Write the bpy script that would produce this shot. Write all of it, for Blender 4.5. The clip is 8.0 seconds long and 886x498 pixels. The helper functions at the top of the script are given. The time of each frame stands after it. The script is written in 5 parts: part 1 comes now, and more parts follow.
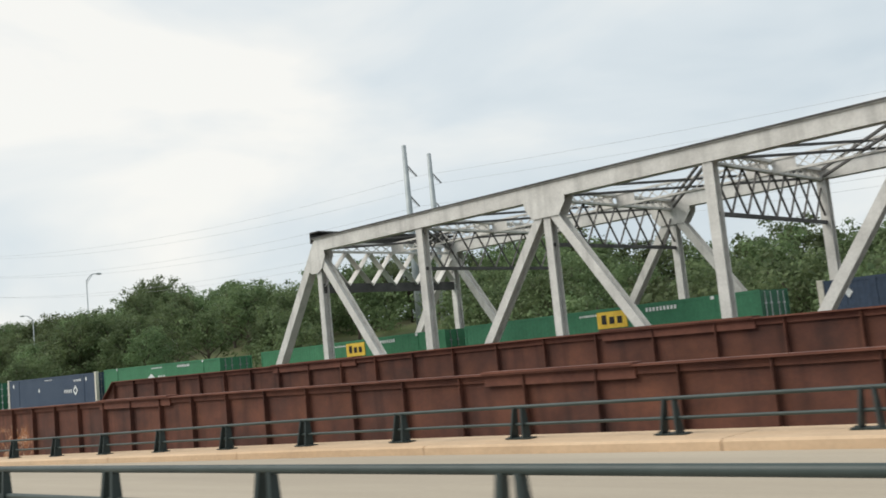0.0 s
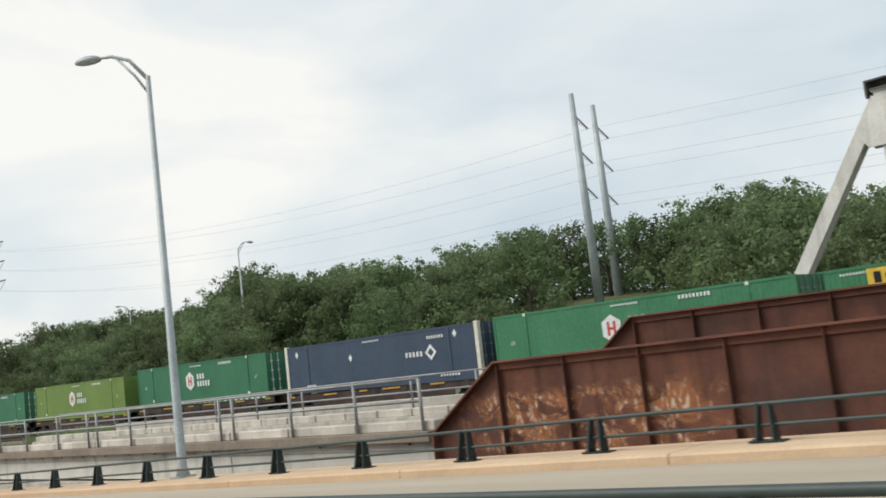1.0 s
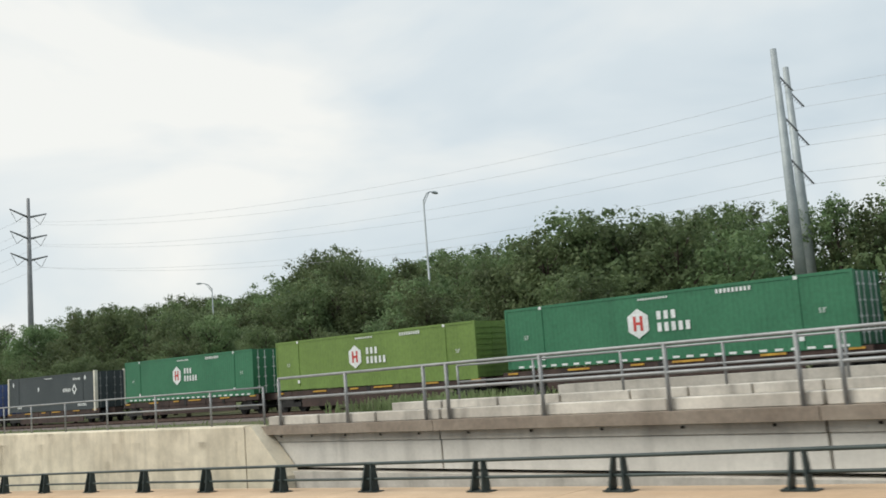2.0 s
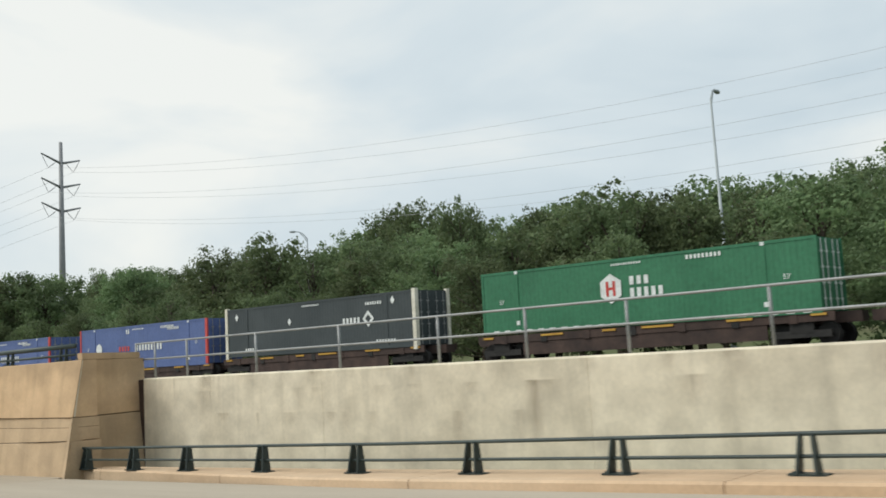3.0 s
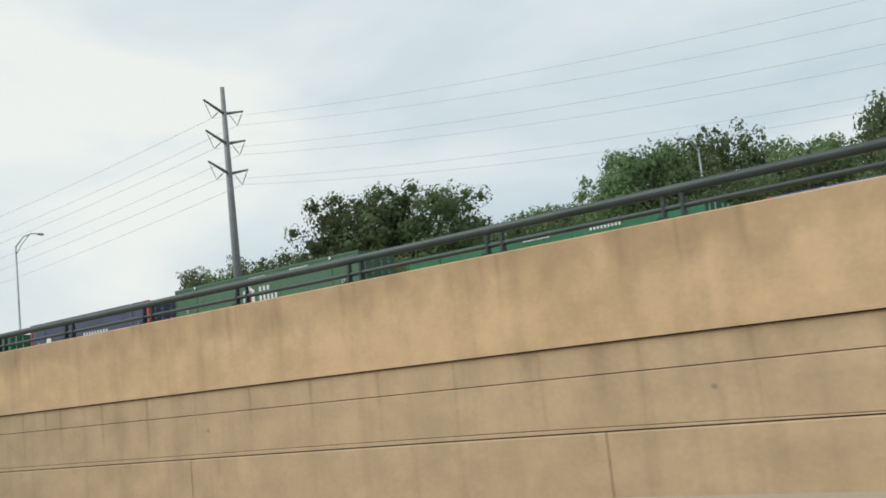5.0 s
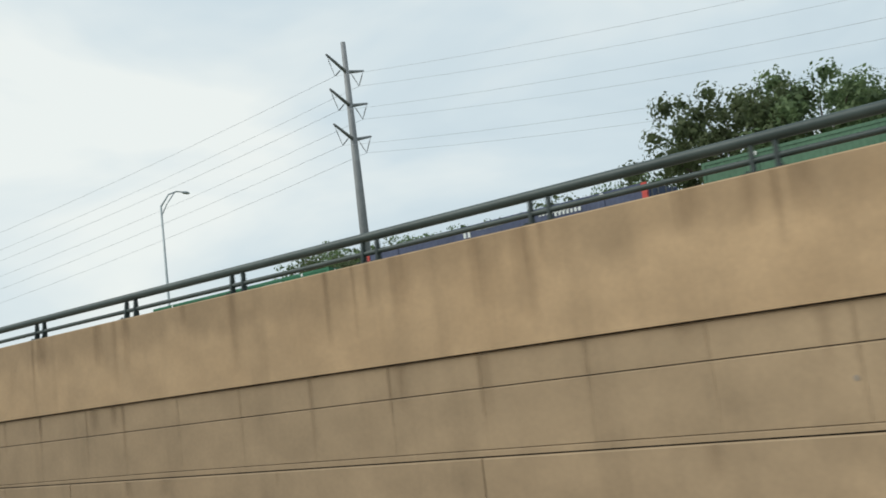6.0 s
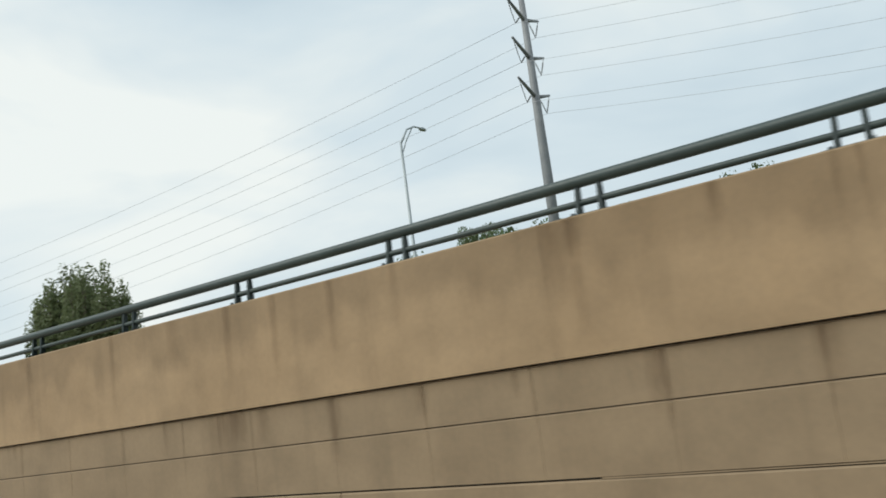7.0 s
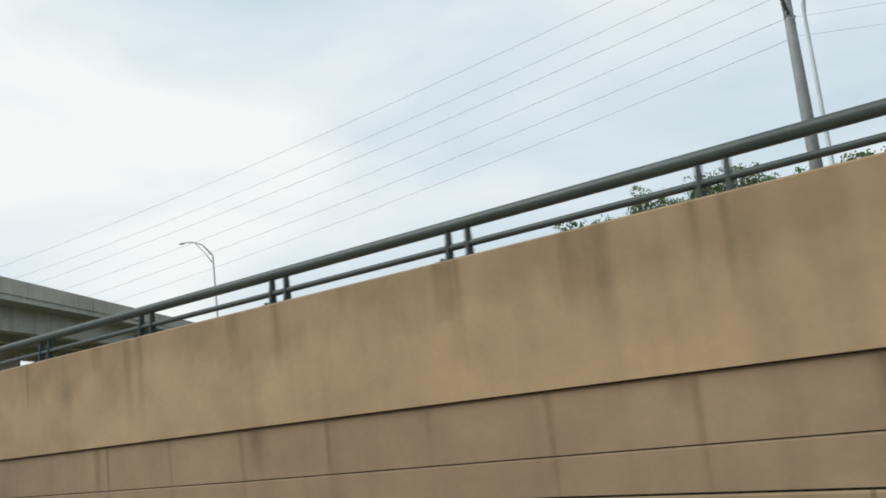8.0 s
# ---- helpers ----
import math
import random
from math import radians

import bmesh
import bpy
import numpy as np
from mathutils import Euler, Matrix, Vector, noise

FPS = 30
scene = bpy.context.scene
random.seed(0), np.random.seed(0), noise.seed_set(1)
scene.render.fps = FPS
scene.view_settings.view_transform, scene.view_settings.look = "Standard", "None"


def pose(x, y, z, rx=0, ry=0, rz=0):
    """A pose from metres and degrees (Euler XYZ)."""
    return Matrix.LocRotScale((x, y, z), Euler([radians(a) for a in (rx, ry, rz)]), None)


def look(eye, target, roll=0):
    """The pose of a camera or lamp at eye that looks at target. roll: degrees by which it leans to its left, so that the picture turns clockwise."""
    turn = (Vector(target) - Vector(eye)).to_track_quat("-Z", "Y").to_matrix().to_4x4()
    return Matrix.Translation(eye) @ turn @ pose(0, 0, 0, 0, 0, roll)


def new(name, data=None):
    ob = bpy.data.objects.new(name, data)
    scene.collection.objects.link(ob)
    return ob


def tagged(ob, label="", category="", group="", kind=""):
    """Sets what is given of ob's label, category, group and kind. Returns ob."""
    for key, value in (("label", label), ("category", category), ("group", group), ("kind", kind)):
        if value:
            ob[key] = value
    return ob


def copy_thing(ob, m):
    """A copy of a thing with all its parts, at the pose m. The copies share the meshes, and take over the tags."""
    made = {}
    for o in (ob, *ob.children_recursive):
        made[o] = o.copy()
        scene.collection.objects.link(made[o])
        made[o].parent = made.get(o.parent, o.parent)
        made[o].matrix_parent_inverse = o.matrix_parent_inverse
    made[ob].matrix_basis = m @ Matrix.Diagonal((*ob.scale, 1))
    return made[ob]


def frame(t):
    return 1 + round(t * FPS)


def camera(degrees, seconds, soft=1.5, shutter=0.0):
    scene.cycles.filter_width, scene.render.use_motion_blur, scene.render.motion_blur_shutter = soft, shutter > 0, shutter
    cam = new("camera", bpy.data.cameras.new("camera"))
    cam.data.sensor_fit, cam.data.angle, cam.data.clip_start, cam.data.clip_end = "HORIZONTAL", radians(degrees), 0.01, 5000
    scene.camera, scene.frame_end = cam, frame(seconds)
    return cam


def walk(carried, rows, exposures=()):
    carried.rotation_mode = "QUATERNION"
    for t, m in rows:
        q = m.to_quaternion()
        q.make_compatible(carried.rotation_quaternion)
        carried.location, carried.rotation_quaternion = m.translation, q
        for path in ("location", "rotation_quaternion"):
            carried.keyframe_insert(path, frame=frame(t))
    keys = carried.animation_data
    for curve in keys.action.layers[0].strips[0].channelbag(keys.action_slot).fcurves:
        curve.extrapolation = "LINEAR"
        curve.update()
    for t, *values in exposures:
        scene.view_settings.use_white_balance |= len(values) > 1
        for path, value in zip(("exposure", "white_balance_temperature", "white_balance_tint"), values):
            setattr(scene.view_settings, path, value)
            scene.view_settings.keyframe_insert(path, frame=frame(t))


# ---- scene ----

FOV = 48.83
cam = camera(FOV, 8.0, soft=1.7, shutter=0.06)


def row(x, y, z, yaw, pitch, roll):
    """Pose from place, degrees turned right of +Y, degrees upward, and degrees of lean to the right."""
    a, b = radians(yaw), radians(pitch)
    way = Vector((math.sin(a) * math.cos(b), math.cos(a) * math.cos(b), math.sin(b)))
    eye = Vector((x, y, z))
    return look(eye, eye + way, -roll)


# seconds, x, y, z, yaw, pitch, roll
PATH = [
    (0.0, 0.00, 0.00, 0.00, 46.79, 6.29, 5.68),
    (0.5, 0.01, 14.68, -0.11, 45.94, 6.18, 6.93),
    (1.0, 0.05, 29.23, -0.23, 45.83, 6.53, 6.92),
    (1.2, 0.08, 35.01, -0.35, 45.86, 6.62, 6.43),
    (2.3, 0.24, 66.42, -1.08, 46.96, 7.58, 3.87),
    (2.5, 0.27, 72.06, -1.24, 47.37, 7.20, 3.19),
    (2.7, 0.27, 77.68, -1.47, 47.80, 6.87, 2.43),
    (3.0, 0.26, 86.07, -1.71, 48.24, 6.49, 3.39),
    (3.5, 0.17, 99.95, -2.10, 48.95, 6.25, 4.57),
    (3.8, 0.09, 108.21, -2.26, 49.23, 6.49, 5.22),
    (4.0, 0.06, 113.69, -2.42, 49.14, 7.35, 4.97),
    (4.5, 0.06, 127.30, -2.67, 49.07, 8.69, 4.79),
    (5.0, 0.08, 140.78, -2.90, 49.17, 7.35, 6.33),
    (5.2, 0.08, 146.13, -2.97, 49.31, 7.03, 6.85),
    (6.3, 0.02, 175.19, -3.10, 49.26, 8.61, 7.11),
    (6.5, -0.01, 180.40, -3.09, 49.03, 8.92, 7.03),
    (7.0, -0.14, 193.34, -3.01, 48.59, 9.30, 7.43),
    (7.5, -0.36, 206.15, -2.86, 48.00, 9.03, 7.78),
    (8.0, -0.58, 218.82, -2.71, 47.27, 9.37, 6.72),
]
walk(cam, [(t, row(*r)) for t, *r in PATH],
     exposures=((0.0, 0.24, 6500, 10), (0.5, 0.34, 6500, 10), (1.0, 0.26, 6500, 10), (1.2, 0.25, 6500, 10), (2.5, 0.19, 6400, 8), (4.5, 0.16, 6350, 7), (5.2, 0.15, 6300, 6), (6.3, 0.16, 6200, 5), (7.5, 0.22, 6250, 6), (8.0, 0.24, 6250, 7)))

# ---------------------------------------------------------------- light
world = bpy.data.worlds.new("overcast_sky")
scene.world = world
world.use_nodes = True
wn, wl = world.node_tree.nodes, world.node_tree.links
wn.clear()
SUN_AZ, SUN_EL = radians(-50), radians(46)      # azimuth to the right of +Y
sky = wn.new("ShaderNodeTexSky")
sky.sky_type, sky.sun_disc = 'NISHITA', False
sky.sun_elevation, sky.sun_rotation = SUN_EL, SUN_AZ
sky.air_density, sky.dust_density = 1.2, 2.0
tc = wn.new("ShaderNodeTexCoord")
mp = wn.new("ShaderNodeMapping")
mp.inputs["Scale"].default_value = (1.0, 1.0, 2.4)
mp.inputs["Location"].default_value = (0.35, 0.1, 0.0)
cloud = wn.new("ShaderNodeTexNoise")
cloud.inputs["Scale"].default_value, cloud.inputs["Detail"].default_value = 2.6, 5.0
cloud.inputs["Roughness"].default_value, cloud.inputs["Distortion"].default_value = 0.48, 0.35
# the deck is thinner and brighter ahead, where the veiled sun stands
thin = wn.new("ShaderNodeVectorMath")
thin.operation = 'DOT_PRODUCT'
thin.inputs[1].default_value = (0.40, 0.80, 0.45)
lift = wn.new("ShaderNodeMapRange")
lift.interpolation_type = 'SMOOTHSTEP'
lift.inputs["From Min"].default_value, lift.inputs["From Max"].default_value = 0.72, 1.0
lift.inputs["To Min"].default_value, lift.inputs["To Max"].default_value = 0.0, 0.16
add = wn.new("ShaderNodeMath")
# and heavier higher up
heavy = wn.new("ShaderNodeVectorMath")
heavy.operation = 'DOT_PRODUCT'
heavy.inputs[1].default_value = (0.467, 0.719, 0.515)
press = wn.new("ShaderNodeMapRange")
press.interpolation_type = 'SMOOTHSTEP'
press.inputs["From Min"].default_value, press.inputs["From Max"].default_value = 0.972, 1.0
press.inputs["To Min"].default_value, press.inputs["To Max"].default_value = 0.0, -0.15
deck = wn.new("ShaderNodeMath")
ramp = wn.new("ShaderNodeValToRGB")
ramp.color_ramp.elements[0].position, ramp.color_ramp.elements[1].position = 0.36, 0.74
ramp.color_ramp.elements[0].color = (6.0, 6.95, 7.6, 1)
ramp.color_ramp.elements[1].color = (9.9, 9.85, 9.4, 1)
mid = ramp.color_ramp.elements.new(0.55)
mid.color = (7.5, 8.2, 8.55, 1)
mixs = wn.new("ShaderNodeMix")
mixs.data_type = 'RGBA'
mixs.inputs[0].default_value = 0.93
bg = wn.new("ShaderNodeBackground")
bg.inputs["Strength"].default_value = 0.084
wo = wn.new("ShaderNodeOutputWorld")
wl.new(tc.outputs["Generated"], mp.inputs["Vector"])
wl.new(mp.outputs["Vector"], cloud.inputs["Vector"])
wl.new(tc.outputs["Generated"], thin.inputs[0])
wl.new(thin.outputs["Value"], lift.inputs["Value"])
wl.new(cloud.outputs["Fac"], add.inputs[0])
wl.new(lift.outputs["Result"], add.inputs[1])
wl.new(tc.outputs["Generated"], heavy.inputs[0])
wl.new(heavy.outputs["Value"], press.inputs["Value"])
wl.new(add.outputs[0], deck.inputs[0])
wl.new(press.outputs["Result"], deck.inputs[1])
wl.new(deck.outputs[0], ramp.inputs["Fac"])
wl.new(sky.outputs["Color"], mixs.inputs[6])
wl.new(ramp.outputs["Color"], mixs.inputs[7])
wl.new(mixs.outputs[2], bg.inputs["Color"])
wl.new(bg.outputs["Background"], wo.inputs["Surface"])

sun_data = bpy.data.lights.new("sun", 'SUN')
sun_data.energy, sun_data.angle, sun_data.color = 2.15, radians(40), (1.0, 0.95, 0.86)
sun_ob = new("sun", sun_data)
SUN_FROM = Vector((math.sin(SUN_AZ) * math.cos(SUN_EL), math.cos(SUN_AZ) * math.cos(SUN_EL), math.sin(SUN_EL)))
sun_ob.matrix_world = look(SUN_FROM * 200, (0, 0, 0))


# ---------------------------------------------------------------- materials
def material(name, base, second, rough=0.8, metal=0.0, scale=1.0, fine=12.0, mix=0.5, bump=0.15, vary=0.0,
             streak=0.0, spec=0.4, stretch=(1, 1, 1), third=None, grit=0.13, blotch=0.0, grime=0.0, grime_z=-1.62, aged_dim=None):
    """A surface with two colours mixed by coarse stains and fine grain; streak adds run-down marks; vary by object."""
    m = bpy.data.materials.new(name)
    m.use_nodes = True
    n, l = m.node_tree.nodes, m.node_tree.links
    b = n["Principled BSDF"]
    b.inputs["Metallic"].default_value = metal
    b.inputs["Specular IOR Level"].default_value = spec
    g = n.new("ShaderNodeNewGeometry")
    mapn = n.new("ShaderNodeMapping")
    mapn.inputs["Scale"].default_value = stretch
    l.new(g.outputs["Position"], mapn.inputs["Vector"])
    coarse = n.new("ShaderNodeTexNoise")
    coarse.inputs["Scale"].default_value, coarse.inputs["Detail"].default_value = scale, 6
    coarse.inputs["Roughness"].default_value = 0.65
    l.new(mapn.outputs["Vector"], coarse.inputs["Vector"])
    grain = n.new("ShaderNodeTexNoise")
    grain.inputs["Scale"].default_value, grain.inputs["Detail"].default_value = fine, 4
    l.new(g.outputs["Position"], grain.inputs["Vector"])
    r = n.new("ShaderNodeValToRGB")
    r.color_ramp.elements[0].position, r.color_ramp.elements[1].position = 0.5 - 0.28 * mix - 0.04, 0.5 + 0.28 * mix + 0.04
    r.color_ramp.elements[0].color, r.color_ramp.elements[1].color = (*base, 1), (*second, 1)
    if third:
        e = r.color_ramp.elements.new(0.47)
        e.color = (*third, 1)
    l.new(coarse.outputs["Fac"], r.inputs["Fac"])
    hsv = n.new("ShaderNodeHueSaturation")
    l.new(r.outputs["Color"], hsv.inputs["Color"])
    mr = n.new("ShaderNodeMapRange")
    mr.inputs["From Min"].default_value, mr.inputs["From Max"].default_value = 0.3, 0.7
    mr.inputs["To Min"].default_value, mr.inputs["To Max"].default_value = 1 - grit, 1 + grit
    l.new(grain.outputs["Fac"], mr.inputs["Value"])
    value = mr.outputs["Result"]
    if vary:
        oi = n.new("ShaderNodeObjectInfo")
        mv = n.new("ShaderNodeMapRange")
        mv.inputs["To Min"].default_value, mv.inputs["To Max"].default_value = 1 - vary, 1 + vary
        l.new(oi.outputs["Random"], mv.inputs["Value"])
        mm = n.new("ShaderNodeMath")
        mm.operation = 'MULTIPLY'
        l.new(value, mm.inputs[0])
        l.new(mv.outputs["Result"], mm.inputs[1])
        value = mm.outputs[0]
    if blotch:
        bn = n.new("ShaderNodeTexNoise")
        bn.inputs["Scale"].default_value, bn.inputs["Detail"].default_value = 1.1, 3
        bmap = n.new("ShaderNodeMapping")
        bmap.inputs["Scale"].default_value, bmap.inputs["Location"].default_value = (1, 1, 1.4), (3.1, 7.7, 1.3)
        l.new(g.outputs["Position"], bmap.inputs["Vector"])
        l.new(bmap.outputs["Vector"], bn.inputs["Vector"])
        br = n.new("ShaderNodeMapRange")
        br.inputs["From Min"].default_value, br.inputs["From Max"].default_value = 0.3, 0.7
        br.inputs["To Min"].default_value, br.inputs["To Max"].default_value = 1 - blotch, 1 + blotch
        l.new(bn.outputs["Fac"], br.inputs["Value"])
        bm_ = n.new("ShaderNodeMath")
        bm_.operation = 'MULTIPLY'
        l.new(value, bm_.inputs[0])
        l.new(br.outputs["Result"], bm_.inputs[1])
        value = bm_.outputs[0]
    if streak:
        sm = n.new("ShaderNodeMapping")
        sm.inputs["Scale"].default_value = (1.6, 1.6, 0.09)
        l.new(g.outputs["Position"], sm.inputs["Vector"])
        sn = n.new("ShaderNodeTexNoise")
        sn.inputs["Scale"].default_value, sn.inputs["Detail"].default_value = 1.3, 5
        l.new(sm.outputs["Vector"], sn.inputs["Vector"])
        sr = n.new("ShaderNodeMapRange")
        sr.inputs["From Min"].default_value, sr.inputs["From Max"].default_value = 0.52, 0.72
        sr.inputs["To Min"].default_value, sr.inputs["To Max"].default_value = 1.0, 1.0 - streak
        l.new(sn.outputs["Fac"], sr.inputs["Value"])
        m2 = n.new("ShaderNodeMath")
        m2.operation = 'MULTIPLY'
        l.new(value, m2.inputs[0])
        l.new(sr.outputs["Result"], m2.inputs[1])
        value = m2.outputs[0]
    if grime:
        # soot washed over the upper half of a parapet, with a ragged lower edge
        sp = n.new("ShaderNodeSeparateXYZ")
        l.new(g.outputs["Position"], sp.inputs[0])
        gm = n.new("ShaderNodeMapping")
        gm.inputs["Scale"].default_value = (1.0, 1.0, 0.3)
        l.new(g.outputs["Position"], gm.inputs["Vector"])
        gn = n.new("ShaderNodeTexNoise")
        gn.inputs["Scale"].default_value, gn.inputs["Detail"].default_value = 1.5, 6
        l.new(gm.outputs["Vector"], gn.inputs["Vector"])
        ga = n.new("ShaderNodeMath")
        ga.operation = 'MULTIPLY_ADD'
        ga.inputs[1].default_value = 1.5
        l.new(gn.outputs["Fac"], ga.inputs[0])
        l.new(sp.outputs["Z"], ga.inputs[2])
        gr = n.new("ShaderNodeMapRange")
        gr.interpolation_type = 'SMOOTHSTEP'
        gr.inputs["From Min"].default_value, gr.inputs["From Max"].default_value = grime_z + 0.75 - 0.22, grime_z + 0.75 + 0.22
        gr.inputs["To Min"].default_value, gr.inputs["To Max"].default_value = 1.0 + grime * 0.35, 1.0 - grime
        l.new(ga.outputs[0], gr.inputs["Value"])
        gx = n.new("ShaderNodeMath")
        gx.operation = 'MULTIPLY'
        l.new(value, gx.inputs[0])
        l.new(gr.outputs["Result"], gx.inputs[1])
        value = gx.outputs[0]
    l.new(value, hsv.inputs["Value"])
    colour = hsv.outputs["Color"]
    if aged_dim:
        # further along, older greyer casts and duller light are coloured in, gradual and uneven
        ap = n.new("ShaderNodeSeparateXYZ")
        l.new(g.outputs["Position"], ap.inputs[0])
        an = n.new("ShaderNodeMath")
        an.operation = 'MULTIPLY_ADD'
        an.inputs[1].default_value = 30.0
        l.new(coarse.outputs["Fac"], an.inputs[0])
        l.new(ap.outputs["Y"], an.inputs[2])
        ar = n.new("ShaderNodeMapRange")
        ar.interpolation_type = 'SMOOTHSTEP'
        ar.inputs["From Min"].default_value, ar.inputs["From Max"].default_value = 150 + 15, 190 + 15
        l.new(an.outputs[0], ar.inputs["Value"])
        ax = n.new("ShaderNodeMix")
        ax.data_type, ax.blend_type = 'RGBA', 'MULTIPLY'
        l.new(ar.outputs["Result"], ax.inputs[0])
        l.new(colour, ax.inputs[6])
        ax.inputs[7].default_value = (*aged_dim, 1)
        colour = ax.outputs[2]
    l.new(colour, b.inputs["Base Color"])
    rr = n.new("ShaderNodeMapRange")
    rr.inputs["To Min"].default_value, rr.inputs["To Max"].default_value = max(0.02, rough - 0.12), min(1, rough + 0.12)
    l.new(grain.outputs["Fac"], rr.inputs["Value"])
    l.new(rr.outputs["Result"], b.inputs["Roughness"])
    if bump:
        bp = n.new("ShaderNodeBump")
        bp.inputs["Strength"].default_value, bp.inputs["Distance"].default_value = bump, 0.02
        l.new(grain.outputs["Fac"], bp.inputs["Height"])
        l.new(bp.outputs["Normal"], b.inputs["Normal"])
    return m


# last factor darkens the far stretch: older casts plus painted-in dimmer light
M_TAN = material("tan_concrete", (0.46, 0.31, 0.176), (0.58, 0.41, 0.25), 0.88, scale=0.22, fine=14, streak=0.14, mix=0.9, grit=0.05, blotch=0.12, bump=0.05, grime=0.14, aged_dim=(0.615, 0.62, 0.615))
M_TANLOW = material("tan_wall_concrete", (0.40, 0.288, 0.178), (0.505, 0.372, 0.237), 0.9, scale=0.22, fine=14, streak=0.14, mix=0.9, grit=0.05, blotch=0.11, bump=0.05, aged_dim=(0.565, 0.565, 0.56))
M_TANCURB = material("curb_concrete", (0.50, 0.345, 0.215), (0.585, 0.435, 0.295), 0.9, scale=0.5, fine=14, grit=0.06, blotch=0.08, stretch=(1, 0.2, 1), bump=0.05)
M_GREYWALL = material("grey_concrete", (0.54, 0.475, 0.36), (0.74, 0.665, 0.525), 0.9, scale=0.7, fine=12, streak=0.16, mix=0.85, grit=0.05, blotch=0.16, bump=0.05, stretch=(1, 1, 0.6))
M_BEAM = material("beam_concrete", (0.42, 0.385, 0.335), (0.59, 0.55, 0.485), 0.9, scale=0.8, fine=12, streak=0.30, grit=0.07, blotch=0.13, bump=0.05, vary=0.08)
M_FLYOVER = material("flyover_concrete", (0.36, 0.345, 0.315), (0.46, 0.44, 0.40), 0.9, scale=0.5, fine=12, streak=0.22, grit=0.05, blotch=0.08, bump=0.05)
M_WEB = material("cast_beam_concrete", (0.55, 0.525, 0.475), (0.66, 0.63, 0.57), 0.9, scale=0.5, fine=12, streak=0.22, grit=0.05, blotch=0.08, bump=0.05)
M_BROWNBAND = material("weathered_ledge_concrete", (0.20, 0.16, 0.125), (0.30, 0.25, 0.20), 0.9, scale=0.8, fine=10)
M_ROAD = material("road_concrete", (0.33, 0.28, 0.215), (0.43, 0.37, 0.29), 0.9, scale=0.4, fine=25, stretch=(1, 0.12, 1), grit=0.06, bump=0.05)
M_RUST = material("weathered_rust_steel", (0.046, 0.026, 0.022), (0.165, 0.062, 0.033), 0.78, vary=0.14, scale=0.55, fine=16, streak=0.42, mix=0.85, grit=0.12, blotch=0.24, third=(0.100, 0.038, 0.025))
M_RUSTPALE = material("rust_flange_steel", (0.095, 0.034, 0.023), (0.19, 0.072, 0.045), 0.75, scale=0.9, fine=16)
M_TRUSS = material("weathered_aluminium_paint", (0.55, 0.53, 0.495), (0.70, 0.68, 0.64), 0.6, scale=0.8, fine=10, streak=0.22, grit=0.07, blotch=0.07, bump=0.05)
# dark copy of the truss paint: shade inside the truss put into colour
M_TRUSSDARK = material("shaded_truss_paint", (0.055, 0.052, 0.052), (0.12, 0.115, 0.11), 0.7, scale=0.8, fine=10)
M_RAILGREEN = material("dark_green_rail_paint", (0.026, 0.040, 0.038), (0.05, 0.068, 0.064), 0.5, scale=1.2, fine=20, bump=0.03, grit=0.06)
M_POSTDARK = material("dark_post_paint", (0.010, 0.020, 0.020), (0.028, 0.042, 0.04), 0.5, scale=1.5, fine=20, bump=0.03)
M_RAILGREY = material("galvanised_rail", (0.22, 0.225, 0.225), (0.34, 0.345, 0.345), 0.5, scale=1.4, fine=20, metal=0.3, bump=0.05)
M_POLE = material("galvanised_pole", (0.30, 0.335, 0.35), (0.42, 0.455, 0.46), 0.55, scale=0.7, fine=12, metal=0.25, bump=0.05)
M_WIRE = material("conductor_wire", (0.42, 0.43, 0.44), (0.5, 0.51, 0.52), 0.45, bump=0)
M_DKPOLE = material("weathering_steel_pole", (0.19, 0.195, 0.205), (0.27, 0.275, 0.28), 0.6, scale=0.6, fine=12)
M_GRAVEL = material("ballast_gravel", (0.10, 0.085, 0.075), (0.22, 0.19, 0.17), 0.95, scale=2.5, fine=30, bump=0.6)
M_GROUND = material("dry_grass_earth", (0.10, 0.09, 0.05), (0.09, 0.12, 0.04), 0.95, scale=0.15, fine=8, bump=0.5)
M_RAILSTEEL = material("rail_steel", (0.10, 0.06, 0.045), (0.16, 0.11, 0.09), 0.5, metal=0.5, scale=3)
M_CARFRAME = material("grimy_brown_car_steel", (0.030, 0.020, 0.018), (0.075, 0.047, 0.038), 0.8, scale=1.5, fine=10)
M_DARK = material("black_underframe", (0.012, 0.012, 0.012), (0.03, 0.028, 0.026), 0.8, scale=2)
M_PLACARD = material("placard_yellow", (0.62, 0.40, 0.04), (0.78, 0.54, 0.07), 0.55, scale=2)
M_YELLOW = material("safety_yellow", (0.34, 0.18, 0.03), (0.58, 0.34, 0.05), 0.6, scale=2)
M_WHITE = material("white_marking", (0.62, 0.64, 0.63), (0.75, 0.77, 0.76), 0.6, scale=2, bump=0)
M_RED = material("red_marking", (0.45, 0.05, 0.04), (0.55, 0.08, 0.07), 0.6, scale=2, bump=0)
M_CREAM = material("cream_post_paint", (0.60, 0.56, 0.46), (0.72, 0.69, 0.60), 0.6, scale=2, bump=0)
